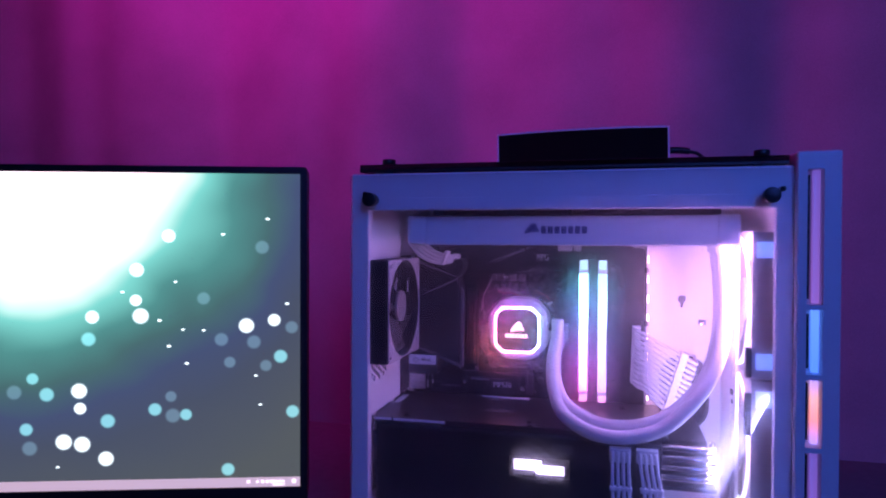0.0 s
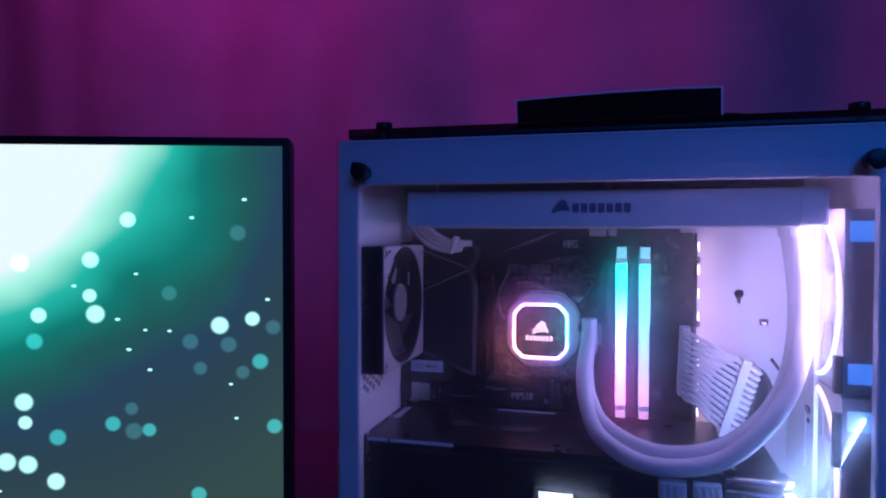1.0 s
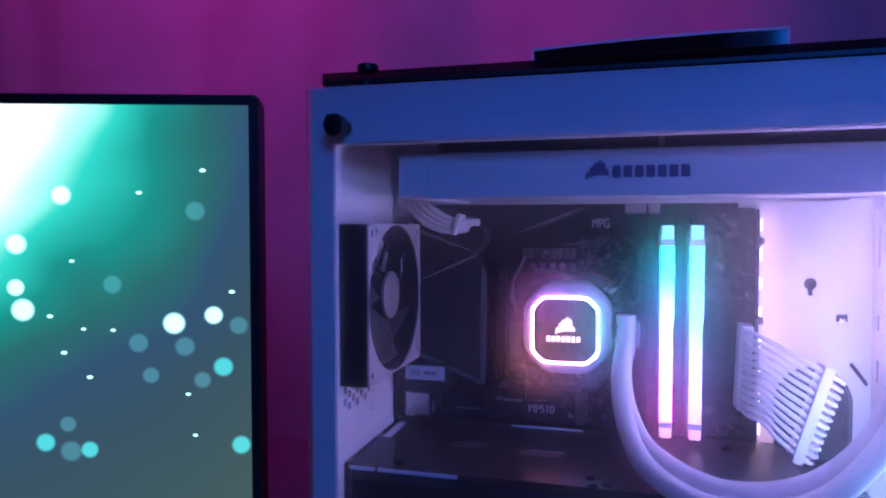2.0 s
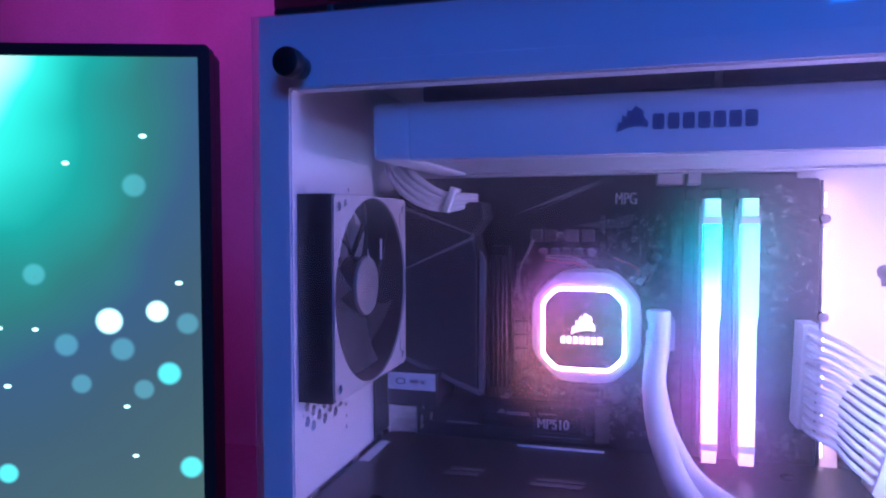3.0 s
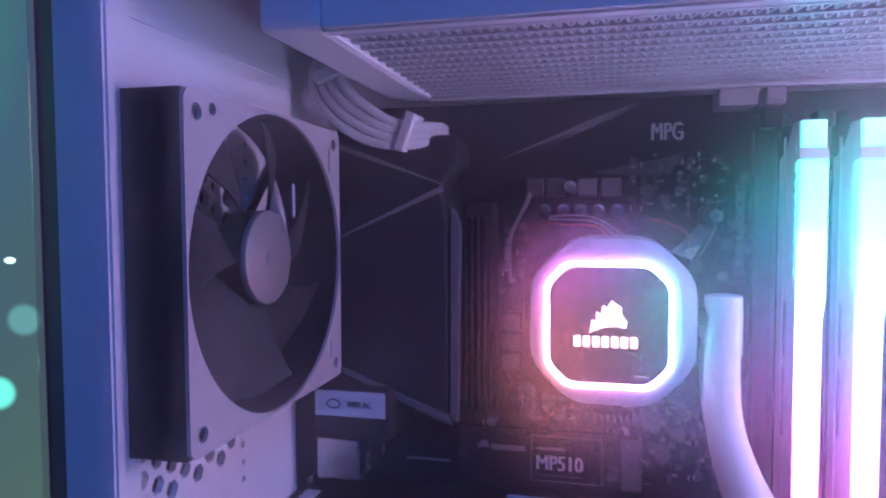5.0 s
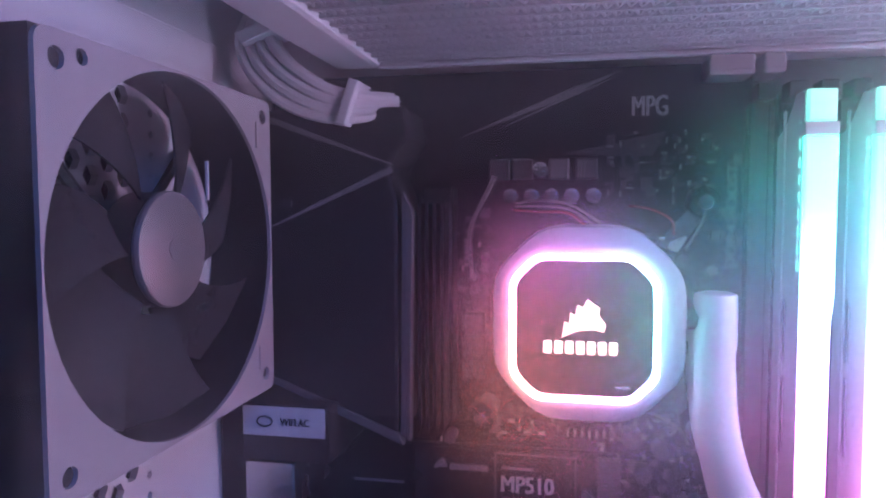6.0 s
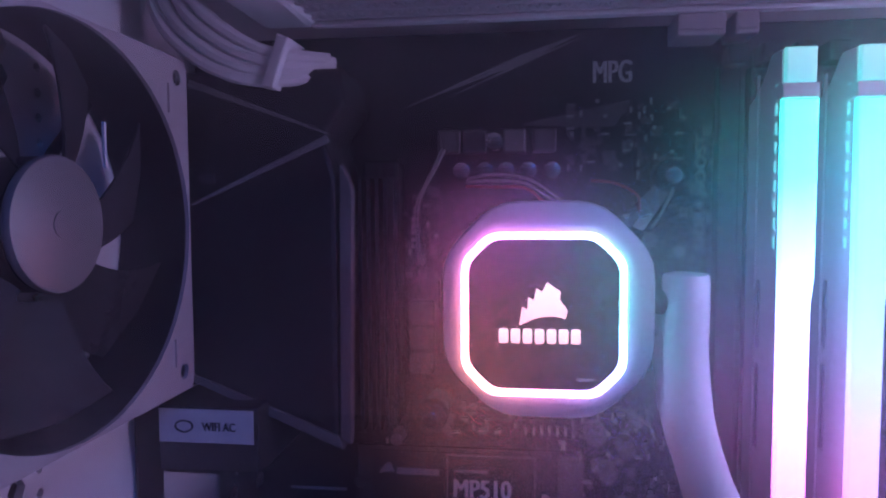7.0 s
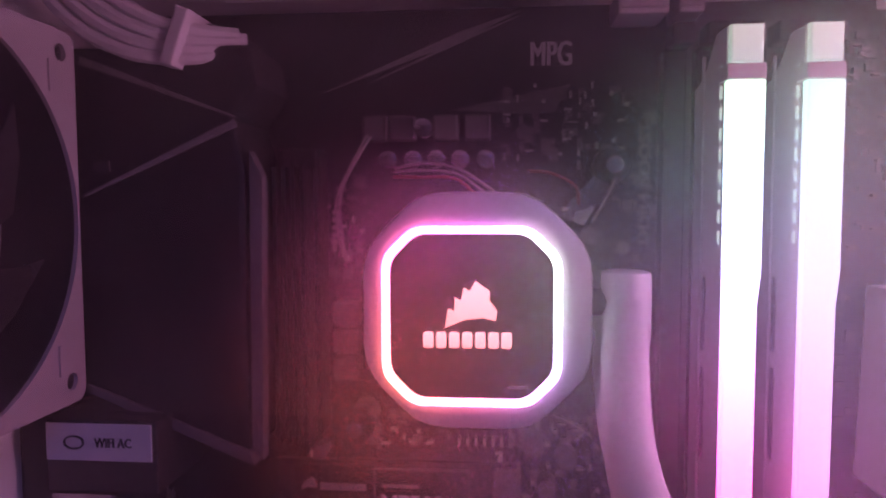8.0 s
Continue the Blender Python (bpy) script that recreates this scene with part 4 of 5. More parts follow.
def build_cooler():
    cooler = thing("liquid_cooler", (0.19, 0.076, 1.035), "white liquid cooler: radiator above, lit pump on the processor", "cooler")
    # pump
    shell = part("pump_shell", prism(octagon(0.1050, 0.1660, 0.9150, 0.9785, 0.0155, 0.45), 0.1125, 0.1394, bevel=0.0022), PUMP_SHELL, cooler, "pale grey pump housing", True)
    part("light_ring", frame_of(octagon(0.1107, 0.1578, 0.9220, 0.9696, 0.0080, 0.4), octagon(0.1127, 0.1558, 0.9240, 0.9676, 0.0072, 0.4), 0.1106, 0.1124), RING_GLOW, shell, "glowing cut-corner ring")
    face = part("face", prism(octagon(0.1128, 0.1557, 0.9241, 0.9675, 0.0071, 0.4), 0.1113, 0.1124), BLACK_GLOSS, shell, "glossy black face")
    # emblem and name as plain shapes
    part("emblem", prism(emblem_outline(0.1274, 0.9428, 0.0138, 0.0125), 0.1108, 0.1113), EMBLEM_GLOW, face, "plain lit emblem shape")
    part("name_bar", name_bars(0.1216, 0.1456, 0.9375, 0.9418, 0.1108, 0.1113), EMBLEM_GLOW, face, "brand name as plain lit bars")
    part("mark", box(0.1440, 0.1490, 0.1109, 0.1113, 0.9268, 0.9276), PALE_PRINT, face)
    # elbows on the pump
    for y, z in ((0.1180, 0.9530), (0.1320, 0.9400)):
        elbow = part("elbow", cyl((0.1690, y, z - 0.004), "x", 0.0036, 0.0080, 20, bevel=0.0006), BLACK_METAL, cooler, "swivel elbow", True)
        part("elbow_cap", cyl((0.1752, y, z - 0.0050), "z", 0.0066, 0.0190, 28, bevel=0.0012), WHITE_PLASTIC, elbow, "white cap", True)
    # hoses
    part("hose", sweep([(0.1755, 0.1180, 0.9510), (0.1738, 0.1100, 0.9330), (0.1722, 0.0900, 0.9150), (0.1770, 0.0600, 0.8950), (0.1900, 0.0300, 0.8800), (0.2230, 0.0085, 0.8710), (0.2660, 0.0065, 0.8785), (0.2970, 0.0140, 0.9040), (0.3175, 0.0300, 0.9365), (0.3270, 0.0500, 0.9835), (0.3270, 0.0650, 1.0340)], 0.0061, 16, 10), TUBE, cooler, "white braided hose", True)
    part("hose", sweep([(0.1745, 0.1320, 0.9380), (0.1738, 0.1230, 0.9260), (0.1735, 0.1030, 0.9140), (0.1782, 0.0740, 0.8985), (0.1920, 0.0440, 0.8850), (0.2260, 0.0215, 0.8765), (0.2670, 0.0195, 0.8835), (0.2985, 0.0270, 0.9080), (0.3165, 0.0430, 0.9395), (0.3240, 0.0640, 0.9835), (0.3230, 0.0880, 1.0340)], 0.0061, 16, 10), TUBE, cooler, "white braided hose", True)
    for x, y in ((0.3270, 0.0650), (0.3230, 0.0880)):
        part("fitting", cyl((x, y, 1.0330), "z", 0.0075, 0.0100, 24, bevel=0.0008), WHITE_PLASTIC, cooler, "", True)
    # radiator: frame, end tanks, flat tubes and folded fins
    rad = part("radiator_frame", box(0.0620, 0.3150, 0.0180, 0.0196, 1.0350, 1.0606, 0.0004), WHITE, cooler, "white radiator side")
    part("far_side", box(0.0620, 0.3150, 0.1324, 0.1340, 1.0350, 1.0606, 0.0004), WHITE, rad)
    part("end_tank", box(0.0440, 0.0620, 0.0180, 0.1340, 1.0350, 1.0610, 0.0022), WHITE, cooler, "white end tank")
    part("end_tank", box(0.3150, 0.3330, 0.0180, 0.1340, 1.0350, 1.0620, 0.0022), WHITE, cooler, "white end tank")
    part("flange", box(0.0618, 0.3152, 0.0197, 0.0235, 1.0344, 1.0352), WHITE, rad)
    part("flange", box(0.0618, 0.3152, 0.1285, 0.1323, 1.0344, 1.0352), WHITE, rad)
    n = 13
    pitch = (0.1285 - 0.0235) / n
    for k in range(n + 1):
        y = 0.0235 + pitch * k
        part("flat_tube", box(0.0620, 0.3150, y - 0.0009, y + 0.0009, 1.0362, 1.0600), FIN, rad)
    fins = bmesh.new()
    teeth = 84
    for k in range(n):
        ya, yb = 0.0235 + pitch * k + 0.0010, 0.0235 + pitch * (k + 1) - 0.0010
        prev = None
        for j in range(teeth * 2 + 1):
            x, y = 0.0625 + 0.2520 * j / (teeth * 2), (ya, yb)[j % 2]
            row = [fins.verts.new((x, y, z)) for z in (1.0370, 1.0590)]
            if prev:
                fins.faces.new((prev[0], row[0], row[1], prev[1]))
                a, b = prev[0].co, row[0].co
                fins.faces.new([fins.verts.new((q.x + d, q.y, 1.0366)) for q, d in ((a, -0.00035), (b, -0.00035), (b, 0.00035), (a, 0.00035))])
            prev = row
    tagged(part("folded_fins", fins, FIN, rad, "fine folded white fins"), kind="stuff")
    # black sheet added over the core to shade the gaps between fins
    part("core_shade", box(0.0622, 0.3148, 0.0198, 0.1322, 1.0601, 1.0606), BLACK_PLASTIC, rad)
    # emblem on the side of the radiator
    part("emblem", prism(emblem_outline(0.1530, 1.0440, 0.0130, 0.0110), 0.0176, 0.0180), BADGE, rad, "plain dark emblem shape")
    part("name_bar", name_bars(0.1675, 0.2090, 1.0448, 1.0515, 0.0176, 0.0180), BADGE, rad, "brand name as plain dark bars")
    # thin wires of the pump
    for j, pts in enumerate((((0.1020, 0.1380, 0.9960), (0.1005, 0.1300, 0.9900), (0.0955, 0.1280, 0.9790), (0.0938, 0.1320, 0.9720), (0.0940, 0.1390, 0.9590)), ((0.1100, 0.1370, 0.9850), (0.1180, 0.1280, 0.9850), (0.1290, 0.1270, 0.9840), (0.1370, 0.1300, 0.9790)), ((0.1100, 0.1370, 0.9835), (0.1190, 0.1270, 0.9830), (0.1290, 0.1250, 0.9825), (0.1350, 0.1300, 0.9780)), ((0.1105, 0.1370, 0.9860), (0.1200, 0.1265, 0.9868), (0.1300, 0.1262, 0.9852), (0.1400, 0.1310, 0.9790)), ((0.1500, 0.1375, 0.9850), (0.1560, 0.1270, 0.9838), (0.1630, 0.1290, 0.9800), (0.1650, 0.1380, 0.9740)), ((0.1700, 0.1390, 0.9900), (0.1740, 0.1330, 0.9830), (0.1715, 0.1330, 0.9760), (0.1690, 0.1390, 0.9700)), ((0.1030, 0.1380, 0.9955), (0.1012, 0.1285, 0.9890), (0.0968, 0.1270, 0.9800), (0.0950, 0.1310, 0.9710), (0.0948, 0.1390, 0.9580)), ((0.1580, 0.1380, 0.9120), (0.1630, 0.1350, 0.9105), (0.1690, 0.1370, 0.9060), (0.1720, 0.1430, 0.9000)))):
        part("wire", sweep(pts, 0.00042, 6, 6), COPPER_WIRE if j in (2, 4) else WIRE_GREY, cooler, "", True)
    for k in range(5):
        part("cable_tie", cyl((0.0938, 0.1320, 0.9730 - 0.0022 * k), "z", 0.0013, 0.0012, 10), WIRE_GREY, cooler)
    part("contact", box(0.1010, 0.1018, 0.1330, 0.1394, 0.9440, 0.9530), COPPER, cooler)


build_cooler()


# ---------------------------------------------------------------- fans
def build_rear_fan():
    x0, x1 = 0.0085, 0.0303
    y0, y1, z0, z1 = 0.0050, 0.1070, 0.9235, 1.0198
    cy, cz, r = (y0 + y1) / 2, (z0 + z1) / 2, 0.0476
    fan = thing("exhaust_fan", (x0, cy, cz), "square exhaust fan with pale corners and dark blades", "fan")

    def swap(bm):
        """From the xz plane at y to the yz plane at x."""
        for v in bm.verts:
            v.co = Vector((v.co.y, v.co.x, v.co.z))
        return bm

    n = 64
    outer = [(cy + 0.051 * (max(-1, min(1, 1.45 * math.cos(2 * math.pi * k / n)))), cz + 0.0481 * (max(-1, min(1, 1.45 * math.sin(2 * math.pi * k / n))))) for k in range(n)]
    inner = [(cy + 1.058 * r * math.cos(2 * math.pi * k / n), cz + r * math.sin(2 * math.pi * k / n)) for k in range(n)]
    part("housing", swap(frame_of(outer, inner, x0, x1 - 0.0012)), BLACK_PLASTIC, fan, "black square housing", True)
    holes = bmesh.new()
    cyl((x1, cy, cz), "x", r, 0.02, 64, into=holes)
    for v in holes.verts:
        v.co.y = cy + (v.co.y - cy) * 1.058
    for sy in (-1, 1):
        for sz in (-1, 1):
            cyl((x1, cy + sy * 0.0453, cz + sz * 0.0424), "x", 0.0023, 0.02, 16, into=holes)
    cyl((x1, cy - 0.0380, cz + 0.0440), "x", 0.0018, 0.02, 14, into=holes)
    plate = cut(prism(rounded(y0, y1, z0, z1, 0.0035), x1 - 0.0012, x1, "yz"), holes)
    part("face_plate", plate, GREY_FRAME, fan, "pale grey face plate with round opening")
    for sz in (-1, 1):
        part("corner_rib", box(x1, x1 + 0.0006, cy + 0.0400, cy + 0.0408, cz + sz * 0.0360 - 0.004, cz + sz * 0.0360 + 0.004), GREY_FRAME, fan)
    hub = part("hub", cyl((x1 - 0.0044, cy - 0.0010, cz + 0.0018), "x", 0.0155, 0.0028, 40, bevel=0.0012), HUB_GREY, fan, "silvery round hub", True)
    part("motor", cyl((x1 - 0.0100, cy - 0.0010, cz + 0.0018), "x", 0.0152, 0.0084, 40), BLACK_PLASTIC, fan)
    part("hub_dimple", cyl((x1 - 0.0029, cy - 0.0010, cz + 0.0018), "x", 0.0030, 0.0004, 24), HUB_GREY, hub)
    for k in range(4):
        a = radians(45 + 90 * k)
        part("strut", sweep([(x0 + 0.002, cy + 0.012 * math.cos(a), cz + 0.012 * math.sin(a)), (x0 + 0.002, cy + 0.030 * math.cos(a), cz + 0.030 * math.sin(a)), (x0 + 0.002, cy + 0.0476 * math.cos(a), cz + 0.0476 * math.sin(a))], 0.0016, 6, 2), BLACK_PLASTIC, fan)
    for k in range(7):
        bm = bmesh.new()
        rows = []
        for i in range(7):
            rr = 0.0158 + (0.0460 - 0.0158) * i / 6
            a0 = 2 * math.pi * k / 7 + 0.9 + 0.35 * i / 6
            half = 0.37 - 0.05 * i / 6
            row = []
            for s in (-1, 0, 1):
                a = a0 + s * half
                lift = 0.0045 * s
                row.append(((x1 - 0.0105 + lift, cy + rr * math.cos(a), cz + rr * math.sin(a))))
            rows.append(row)
        top = [[bm.verts.new(p) for p in row] for row in rows]
        low = [[bm.verts.new((p[0] - 0.0008, p[1], p[2])) for p in row] for row in rows]
        for g in (top, low):
            for i in range(6):
                for j in range(2):
                    bm.faces.new((g[i][j], g[i][j + 1], g[i + 1][j + 1], g[i + 1][j]))
        for i in range(6):
            for j in (0, 2):
                bm.faces.new((top[i][j], top[i + 1][j], low[i + 1][j], low[i][j]))
        for i in (0, 6):
            for j in range(2):
                bm.faces.new((top[i][j], top[i][j + 1], low[i][j + 1], low[i][j]))
        part("blade", bm, SMOKE, fan, "", True)
    # thin white piece imitates a reflection beside the hub
    part("reflection_line", box(x1 - 0.0015, x1 - 0.0008, cy + 0.0120, cy + 0.0128, cz + 0.0150, cz + 0.0260), WHITE_PLASTIC, fan, "thin white line imitating a reflection")


build_rear_fan()


def build_front_fan():
    x0, x1 = 0.3430, 0.3610
    cy, cz, h = 0.0850, 0.9850, 0.0620
    fan = thing("case_fan", (x1, cy, cz), "square grey case fan with a glowing ring, behind the front panel", "fan", "case fans")
    n = 64
    outer = [(cy + h * (max(-1, min(1, 1.40 * math.cos(2 * math.pi * k / n)))), cz + h * (max(-1, min(1, 1.40 * math.sin(2 * math.pi * k / n))))) for k in range(n)]
    inner = [(cy + 0.0590 * math.cos(2 * math.pi * k / n), cz + 0.0590 * math.sin(2 * math.pi * k / n)) for k in range(n)]
    bm = frame_of(outer, inner, x0, x1)
    for v in bm.verts:
        v.co = Vector((v.co.y, v.co.x, v.co.z))
    frame_ob = part("housing", bm, GREY_FRAME, fan, "grey square housing", True)
    for z0, z1 in ((cz - 0.0535, cz - 0.0400), (cz + 0.0400, cz + 0.0535)):
        part("side_light", box(x0 + 0.003, x1 - 0.0008, cy - h - 0.0006, cy - h + 0.0005, z0, z1), BLUE_SLOT, frame_ob, "blue lit window")
    part("ring_light", ring((x0 - 0.0006, cy, cz), "x", 0.0560, 0.0592, 0.0036, 64), FAN_GLOW, fan, "glowing ring")
    part("hub", cyl((x0 + 0.008, cy, cz), "x", 0.020, 0.012, 36, bevel=0.002), WHITE_PLASTIC, fan, "", True)
    for k in range(7):
        a = 2 * math.pi * k / 7
        pts = []
        for rr, da in ((0.019, -0.25), (0.035, -0.20), (0.052, -0.05), (0.052, 0.42), (0.035, 0.45), (0.019, 0.35)):
            pts.append((cy + rr * math.cos(a + da), cz + rr * math.sin(a + da)))
        part("blade", prism(pts, x0 + 0.006, x0 + 0.0072, "yz"), WHITE_PLASTIC, fan)
    copy_thing(fan, pose(x1, cy, cz - 0.1250))
    # the two on top of the radiator, turned flat
    for x in (0.1300, 0.2560):
        lid = copy_thing(fan, pose(x, 0.0790, 1.0794, 0, -90, 0))
        tagged(lid, "dark case fan lying on the radiator")
        for ch in lid.children_recursive:
            if ch.name.startswith(("housing", "side_light")):
                ch.data = ch.data.copy()
                ch.data.materials[0] = BLACK_PLASTIC
            if ch.name.startswith("ring_light"):
                ch.data = ch.data.copy()
                ch.data.materials[0] = SMOKE


build_front_fan()


# ---------------------------------------------------------------- light strip
strip = thing("led_strip", (0.2685, TRAY, 0.85), "lit strip on the tray beside the board", "light strip")
part("tape", box(0.2640, 0.2650, 0.1480, TRAY - 0.0002, 0.845, 1.030), WHITE_PLASTIC, strip)
for k in range(9):
    part("diode", box(0.2651, 0.2664, 0.1500, 0.1560, 0.851 + 0.0205 * k, 0.859 + 0.0205 * k), STRIP_GLOW, strip)


# ---------------------------------------------------------------- graphics card
def build_card():
    card = thing("graphics_card", (0.16, 0.1345, 0.82), "large black graphics card with a white lit badge", "graphics card")
    part("backplate", prism(rounded(0.0100, 0.2760, 0.0200, 0.1330, 0.003), 0.8690, 0.8715, "xy"), BACKPLATE, card, "black satin metal backplate")
    part("shroud", box(0.0110, 0.2700, 0.0215, 0.1300, 0.7860, 0.8660, 0.004), BLACK_PLASTIC, card, "black plastic shroud")
    part("board_edge", box(0.0110, 0.2780, 0.0225, 0.1340, 0.8662, 0.8688), BOARD, card)
    for x0, x1 in ((0.0120, 0.0280), (0.0300, 0.0800)):
        part("edge_strip", box(x0, x1, 0.0188, 0.0198, 0.8690, 0.8712), WHITE_PLASTIC, card, "white edge strip")
    # white strip imitates the highlight along the slot edge
    part("edge_strip", box(0.0950, 0.1460, 0.1240, 0.1250, 0.8716, 0.8728), WHITE_PLASTIC, card, "pale strip imitating an edge highlight")
    part("bracket", box(0.0088, 0.0098, 0.0150, 0.1330, 0.7860, 0.8735), STEEL, card)
    part("paper_label", prism([(0.0120, 0.0770), (0.0180, 0.0770), (0.0180, 0.1130), (0.0120, 0.1130)], 0.8716, 0.8720, "xy"), LABEL, card, "pale label on the backplate")
    for x, y, w in ((0.073, 0.075, 0.019), (0.124, 0.070, 0.026)):
        for row in range(2):
            for k in range(5):
                x0 = x - w / 2 + w * k / 5 + 0.002 * row
                part("printed_bar", box(x0, x0 + w * 0.17, y - 0.005 + 0.007 * row, y - 0.0005 + 0.007 * row, 0.8716, 0.8719), SATIN_EDGE, card)
    for x, y in ((0.156, 0.034), (0.166, 0.026), (0.158, 0.022), (0.040, 0.030), (0.220, 0.030), (0.240, 0.110)):
        part("screw", cyl((x, y, 0.8717), "z", 0.0030, 0.0006, 16), BLACK_GLOSS, card)
    logo = part("badge", box(0.1400, 0.1940, 0.0206, 0.0214, 0.8260, 0.8440), BLACK_GLOSS, card)
    part("lit_bar", box(0.1445, 0.1690, 0.0198, 0.0205, 0.8325, 0.8415, 0.0002), CARD_GLOW, logo, "white lit bar")
    part("lit_bar", box(0.1640, 0.1890, 0.0198, 0.0205, 0.8295, 0.8375, 0.0002), CARD_GLOW, logo, "white lit bar")
    for k in range(8):
        part("vent_slit", box(0.178 + 0.0024 * k, 0.1790 + 0.0024 * k, 0.0208, 0.0214, 0.8490, 0.8570), CHOKE, card)
    # cooler fins and bent pipes at the free end
    fins = bmesh.new()
    for k in range(22):
        box(0.2710 + 0.0018 * k, 0.2714 + 0.0018 * k, 0.030, 0.125, 0.826, 0.866, into=fins)
    tagged(part("fin_stack", fins, BLACK_METAL, card, "dark fin stack"), kind="stuff")
    for k in range(4):
        z = 0.8600 - 0.0085 * k
        part("heat_pipe", sweep([(0.272, 0.0260, z), (0.295, 0.0250, z), (0.309, 0.0270, z - 0.0005), (0.3155, 0.0360, z - 0.0010), (0.3160, 0.0480, z - 0.0010)], 0.0030, 12, 6), COPPER, card, "polished heat pipe", True)
    part("end_cap", box(0.270, 0.318, 0.0300, 0.1250, 0.8215, 0.8255, 0.001), BLACK_PLASTIC, card)
    part("power_socket", box(0.2260, 0.2720, 0.0200, 0.0300, 0.8440, 0.8640, 0.001), BLACK_PLASTIC, card)


build_card()


# ---------------------------------------------------------------- cables
def build_card_cable(x, tilt):
    cable = thing("card_power_cable", (x, 0.015, 0.76), "white sleeved power cable plugged into the graphics card", "cable", "card power cables")
    part("plug", box(x - 0.0090, x + 0.0090, 0.0120, 0.0198, 0.8480, 0.8600, 0.001), WHITE_PLASTIC, cable)
    for k in range(4):
        dx = -0.0066 + 0.0044 * k
        part("sleeved_wire", sweep([(x + dx, 0.0130, 0.8560), (x + dx + 0.0005, 0.0070, 0.8565), (x + dx * 1.02 + tilt * 0.3, 0.0045, 0.8440), (x + dx * 1.05 + tilt, 0.0060, 0.8200), (x + dx + tilt * 1.5, 0.0140, 0.7640)], 0.0015, 8, 6), SLEEVE, cable, "", True)
    part("comb", box(x - 0.0095 + tilt * 0.7, x + 0.0095 + tilt * 0.7, 0.0030, 0.0085, 0.8265, 0.8300, 0.0008), WHITE_PLASTIC, cable)


build_card_cable(0.2370, 0.001)
build_card_cable(0.2595, 0.005)


def build_board_cable():
    cable = thing("board_power_cable", (0.25, PCB, 0.92), "wide white sleeved power cable running from the board to the grommet", "cable")
    part("plug", prism([(0.2480, 0.8935), (0.2560, 0.8935), (0.2580, 0.9510), (0.2500, 0.9510)], 0.1260, PCB - 0.0002, bevel=0.0008), WHITE_PLASTIC, cable)
    n = 12
    for layer, dy in ((0, 0.0), (1, 0.0075)):
        for k in range(n):
            t = k / (n - 1)
            z0, z1 = 0.9490 - 0.0540 * t, 0.9235 - 0.0535 * t
            x0, x1 = 0.2545 - 0.0020 * t, 0.3030 - 0.0170 * t
            pts = [(x0 - 0.0012, 0.1300 + dy * 0.5, z0), (x0 - 0.0010, 0.1190 + dy * 0.7, z0 - 0.0002), (x0 + 0.0015, 0.1110 + dy, z0 - 0.0012), (x0 + 0.009, 0.1070 + dy, z0 - 0.0042), ((x0 + x1) / 2, 0.1035 + dy, (z0 + z1) / 2), (x1 - 0.002, 0.1060 + dy, z1), (x1 + 0.008, 0.1200 + dy, z1 - 0.0065), (x1 + 0.010, 0.1500 + dy * 0.6, z1 - 0.0070), (x1 + 0.010, 0.1720 + dy * 0.3, z1 - 0.0040)]
            part("sleeved_wire", sweep(pts, 0.0014, 8, 4), SLEEVE, cable, "", True)
    for a, b, w in (((0.2985, 0.9300), (0.2800, 0.8680), 0.0034),):
        d = Vector((b[0] - a[0], b[1] - a[1])).normalized()
        q = Vector((-d.y, d.x)) * w
        y = 0.1045 if w < 0.002 else 0.1015
        part("comb", prism([(a[0] + q.x, a[1] + q.y), (b[0] + q.x, b[1] + q.y), (b[0] - q.x, b[1] - q.y), (a[0] - q.x, a[1] - q.y)], y, y + (0.0060 if w < 0.002 else 0.0165), bevel=0.0006), WHITE_PLASTIC, cable, "white cable comb")


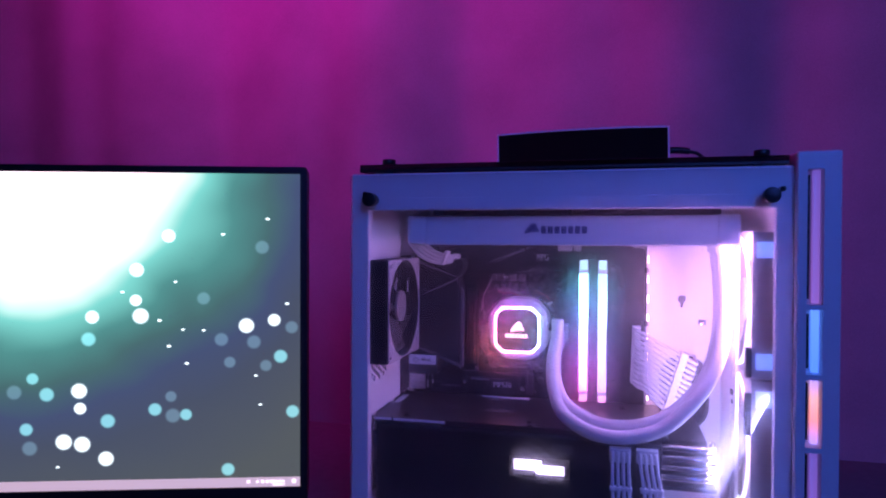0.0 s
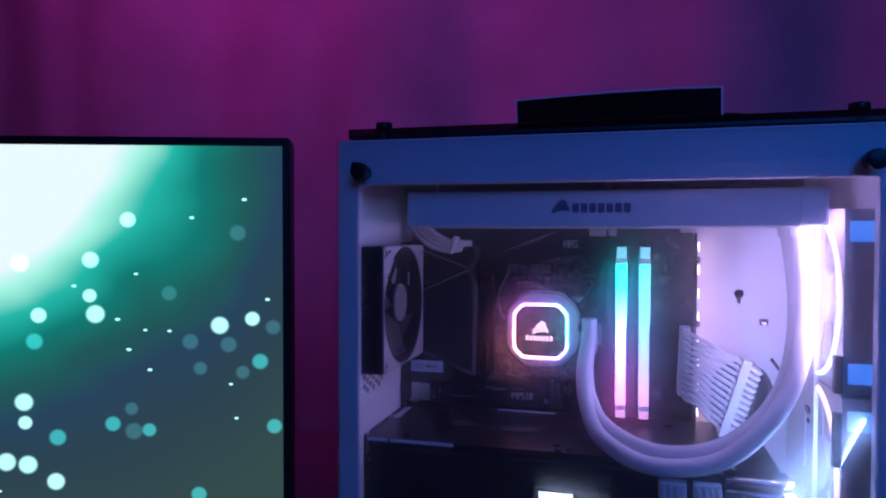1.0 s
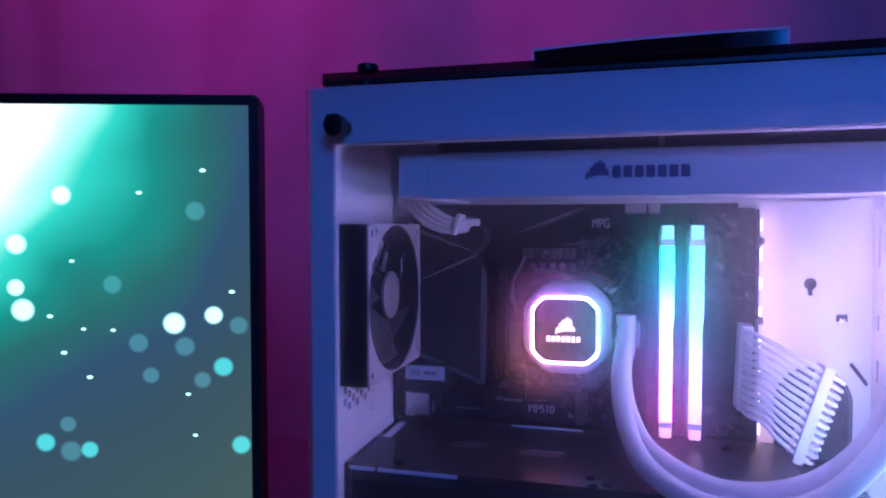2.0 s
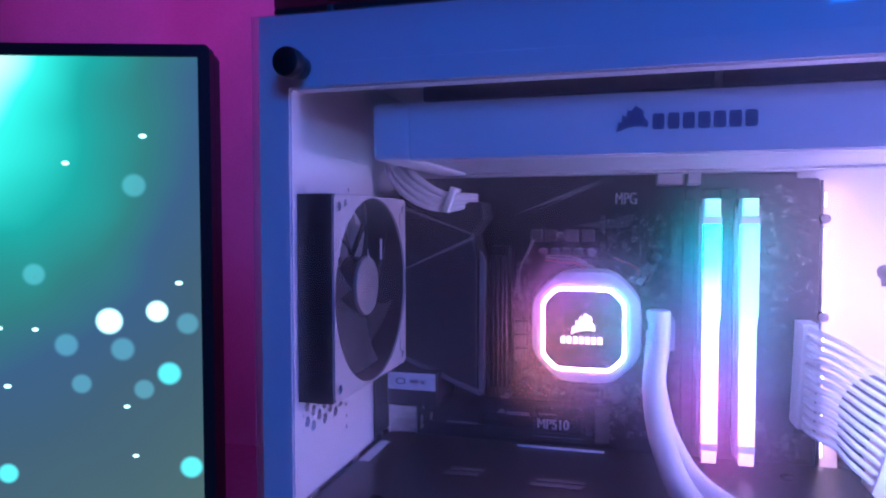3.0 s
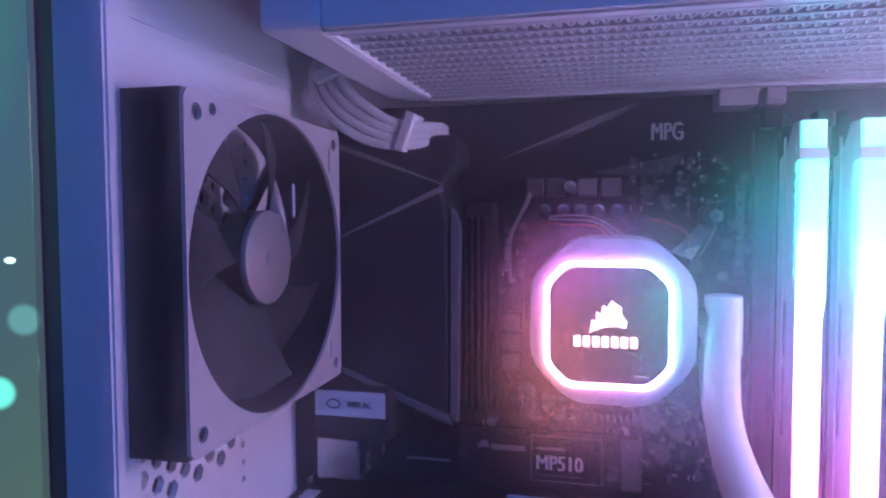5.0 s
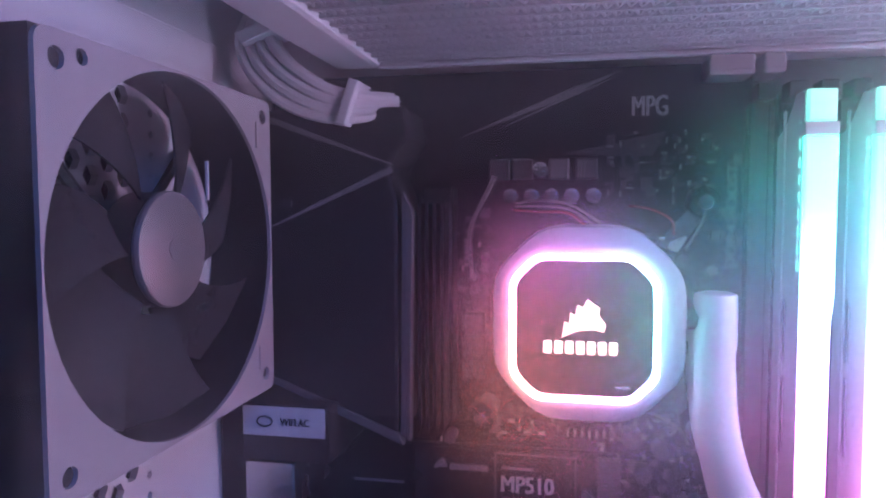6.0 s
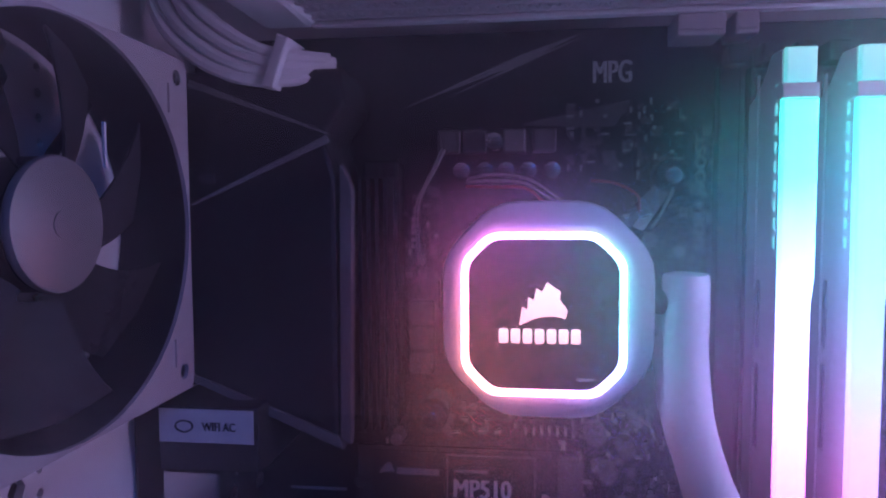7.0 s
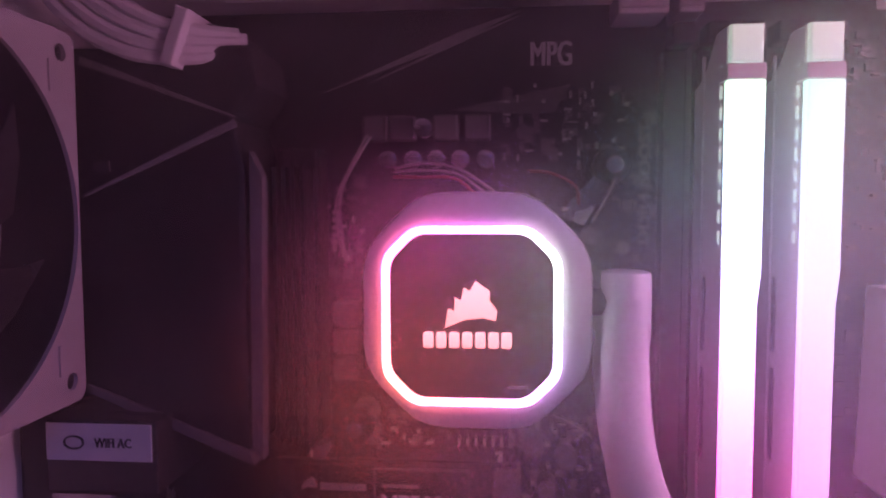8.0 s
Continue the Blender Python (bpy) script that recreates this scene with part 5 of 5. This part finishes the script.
def build_processor_cable():
    cable = thing("processor_power_cable", (0.055, 0.13, 1.02), "white sleeved processor power cable tucked under the radiator", "cable")
    for layer in (0, 1):
        for k in range(4):
            t = k / 3
            y = 0.1085 + 0.0060 * layer
            pts = [(0.0150 + 0.0110 * t, 0.1340 + 0.006 * layer, 1.0640), (0.0165 + 0.0100 * t, y + 0.006, 1.0440 + 0.0050 * t), (0.0230 + 0.0100 * t, y, 1.0300 + 0.0062 * t), (0.0350 + 0.0080 * t, y, 1.0195 + 0.0085 * t), (0.0480 + 0.0040 * t, y + 0.002, 1.0148 + 0.0085 * t), (0.0600 + 0.0010 * t, y + 0.006, 1.0150 + 0.0070 * t), (0.0700, y + 0.011, 1.0170 + 0.0048 * t)]
            part("sleeved_wire", sweep(pts, 0.0019, 8, 6), SLEEVE, cable, "", True)
    part("comb", prism([(0.0185, 1.0430), (0.0215, 1.0390), (0.0385, 1.0450), (0.0365, 1.0490)], 0.1050, 0.1190, bevel=0.0006), WHITE_PLASTIC, cable, "white cable comb")
    part("comb", prism([(0.0520, 1.0125), (0.0560, 1.0118), (0.0610, 1.0262), (0.0575, 1.0275)], 0.1085, 0.1230, bevel=0.0008), WHITE_PLASTIC, cable, "white cable comb")
    part("plug", prism([(0.0600, 1.0160), (0.0665, 1.0165), (0.0680, 1.0235), (0.0615, 1.0250)], 0.1180, PCB - 0.0002, bevel=0.0006), BLACK_PLASTIC, cable)


build_board_cable()
build_processor_cable()


# ---------------------------------------------------------------- device on top of the case
def build_top_device():
    z0 = 1.1082
    dev = thing("set_top_device", (0.195, 0.21, z0), "low black device with a thin silver rim, lying on the case", "device")
    outline = [(0.1020, z0 + 0.0005), (0.2890, z0 + 0.0005), (0.2880, 1.1625), (0.2450, 1.1632), (0.1900, 1.1625), (0.1400, 1.1610), (0.1010, 1.1590)]
    inner = [(0.1040, z0 + 0.0022), (0.2870, z0 + 0.0022), (0.2860, 1.1604), (0.2450, 1.1611), (0.1900, 1.1604), (0.1400, 1.1589), (0.1030, 1.1571)]
    part("body", prism(outline, 0.1815, 0.2500, bevel=0.0006), BLACK_PLASTIC, dev)
    part("rim", frame_of(outline, inner, 0.1795, 0.1814), WHITE_PLASTIC, dev, "thin silver rim")
    part("front_glass", prism(inner, 0.1800, 0.1813), BLACK_GLOSS, dev, "glossy black front")
    lead = thing("device_cable", (0.31, 0.21, z0), "short black cable plugged into the device", "cable")
    part("plug", sweep([(0.2895, 0.2150, 1.1400), (0.3000, 0.2150, 1.1400), (0.3120, 0.2150, 1.1385)], 0.0038, 12, 4), BLACK_PLASTIC, lead, "", True)
    part("lead", sweep([(0.3110, 0.2150, 1.1385), (0.3220, 0.2160, 1.1350), (0.3340, 0.2200, 1.1230), (0.3400, 0.2400, 1.1115), (0.3420, 0.2800, 1.0900), (0.3420, 0.2950, 0.9000), (0.3500, 0.3200, DESK + 0.004)], 0.0020, 8, 8), BLACK_PLASTIC, lead, "", True)


build_top_device()
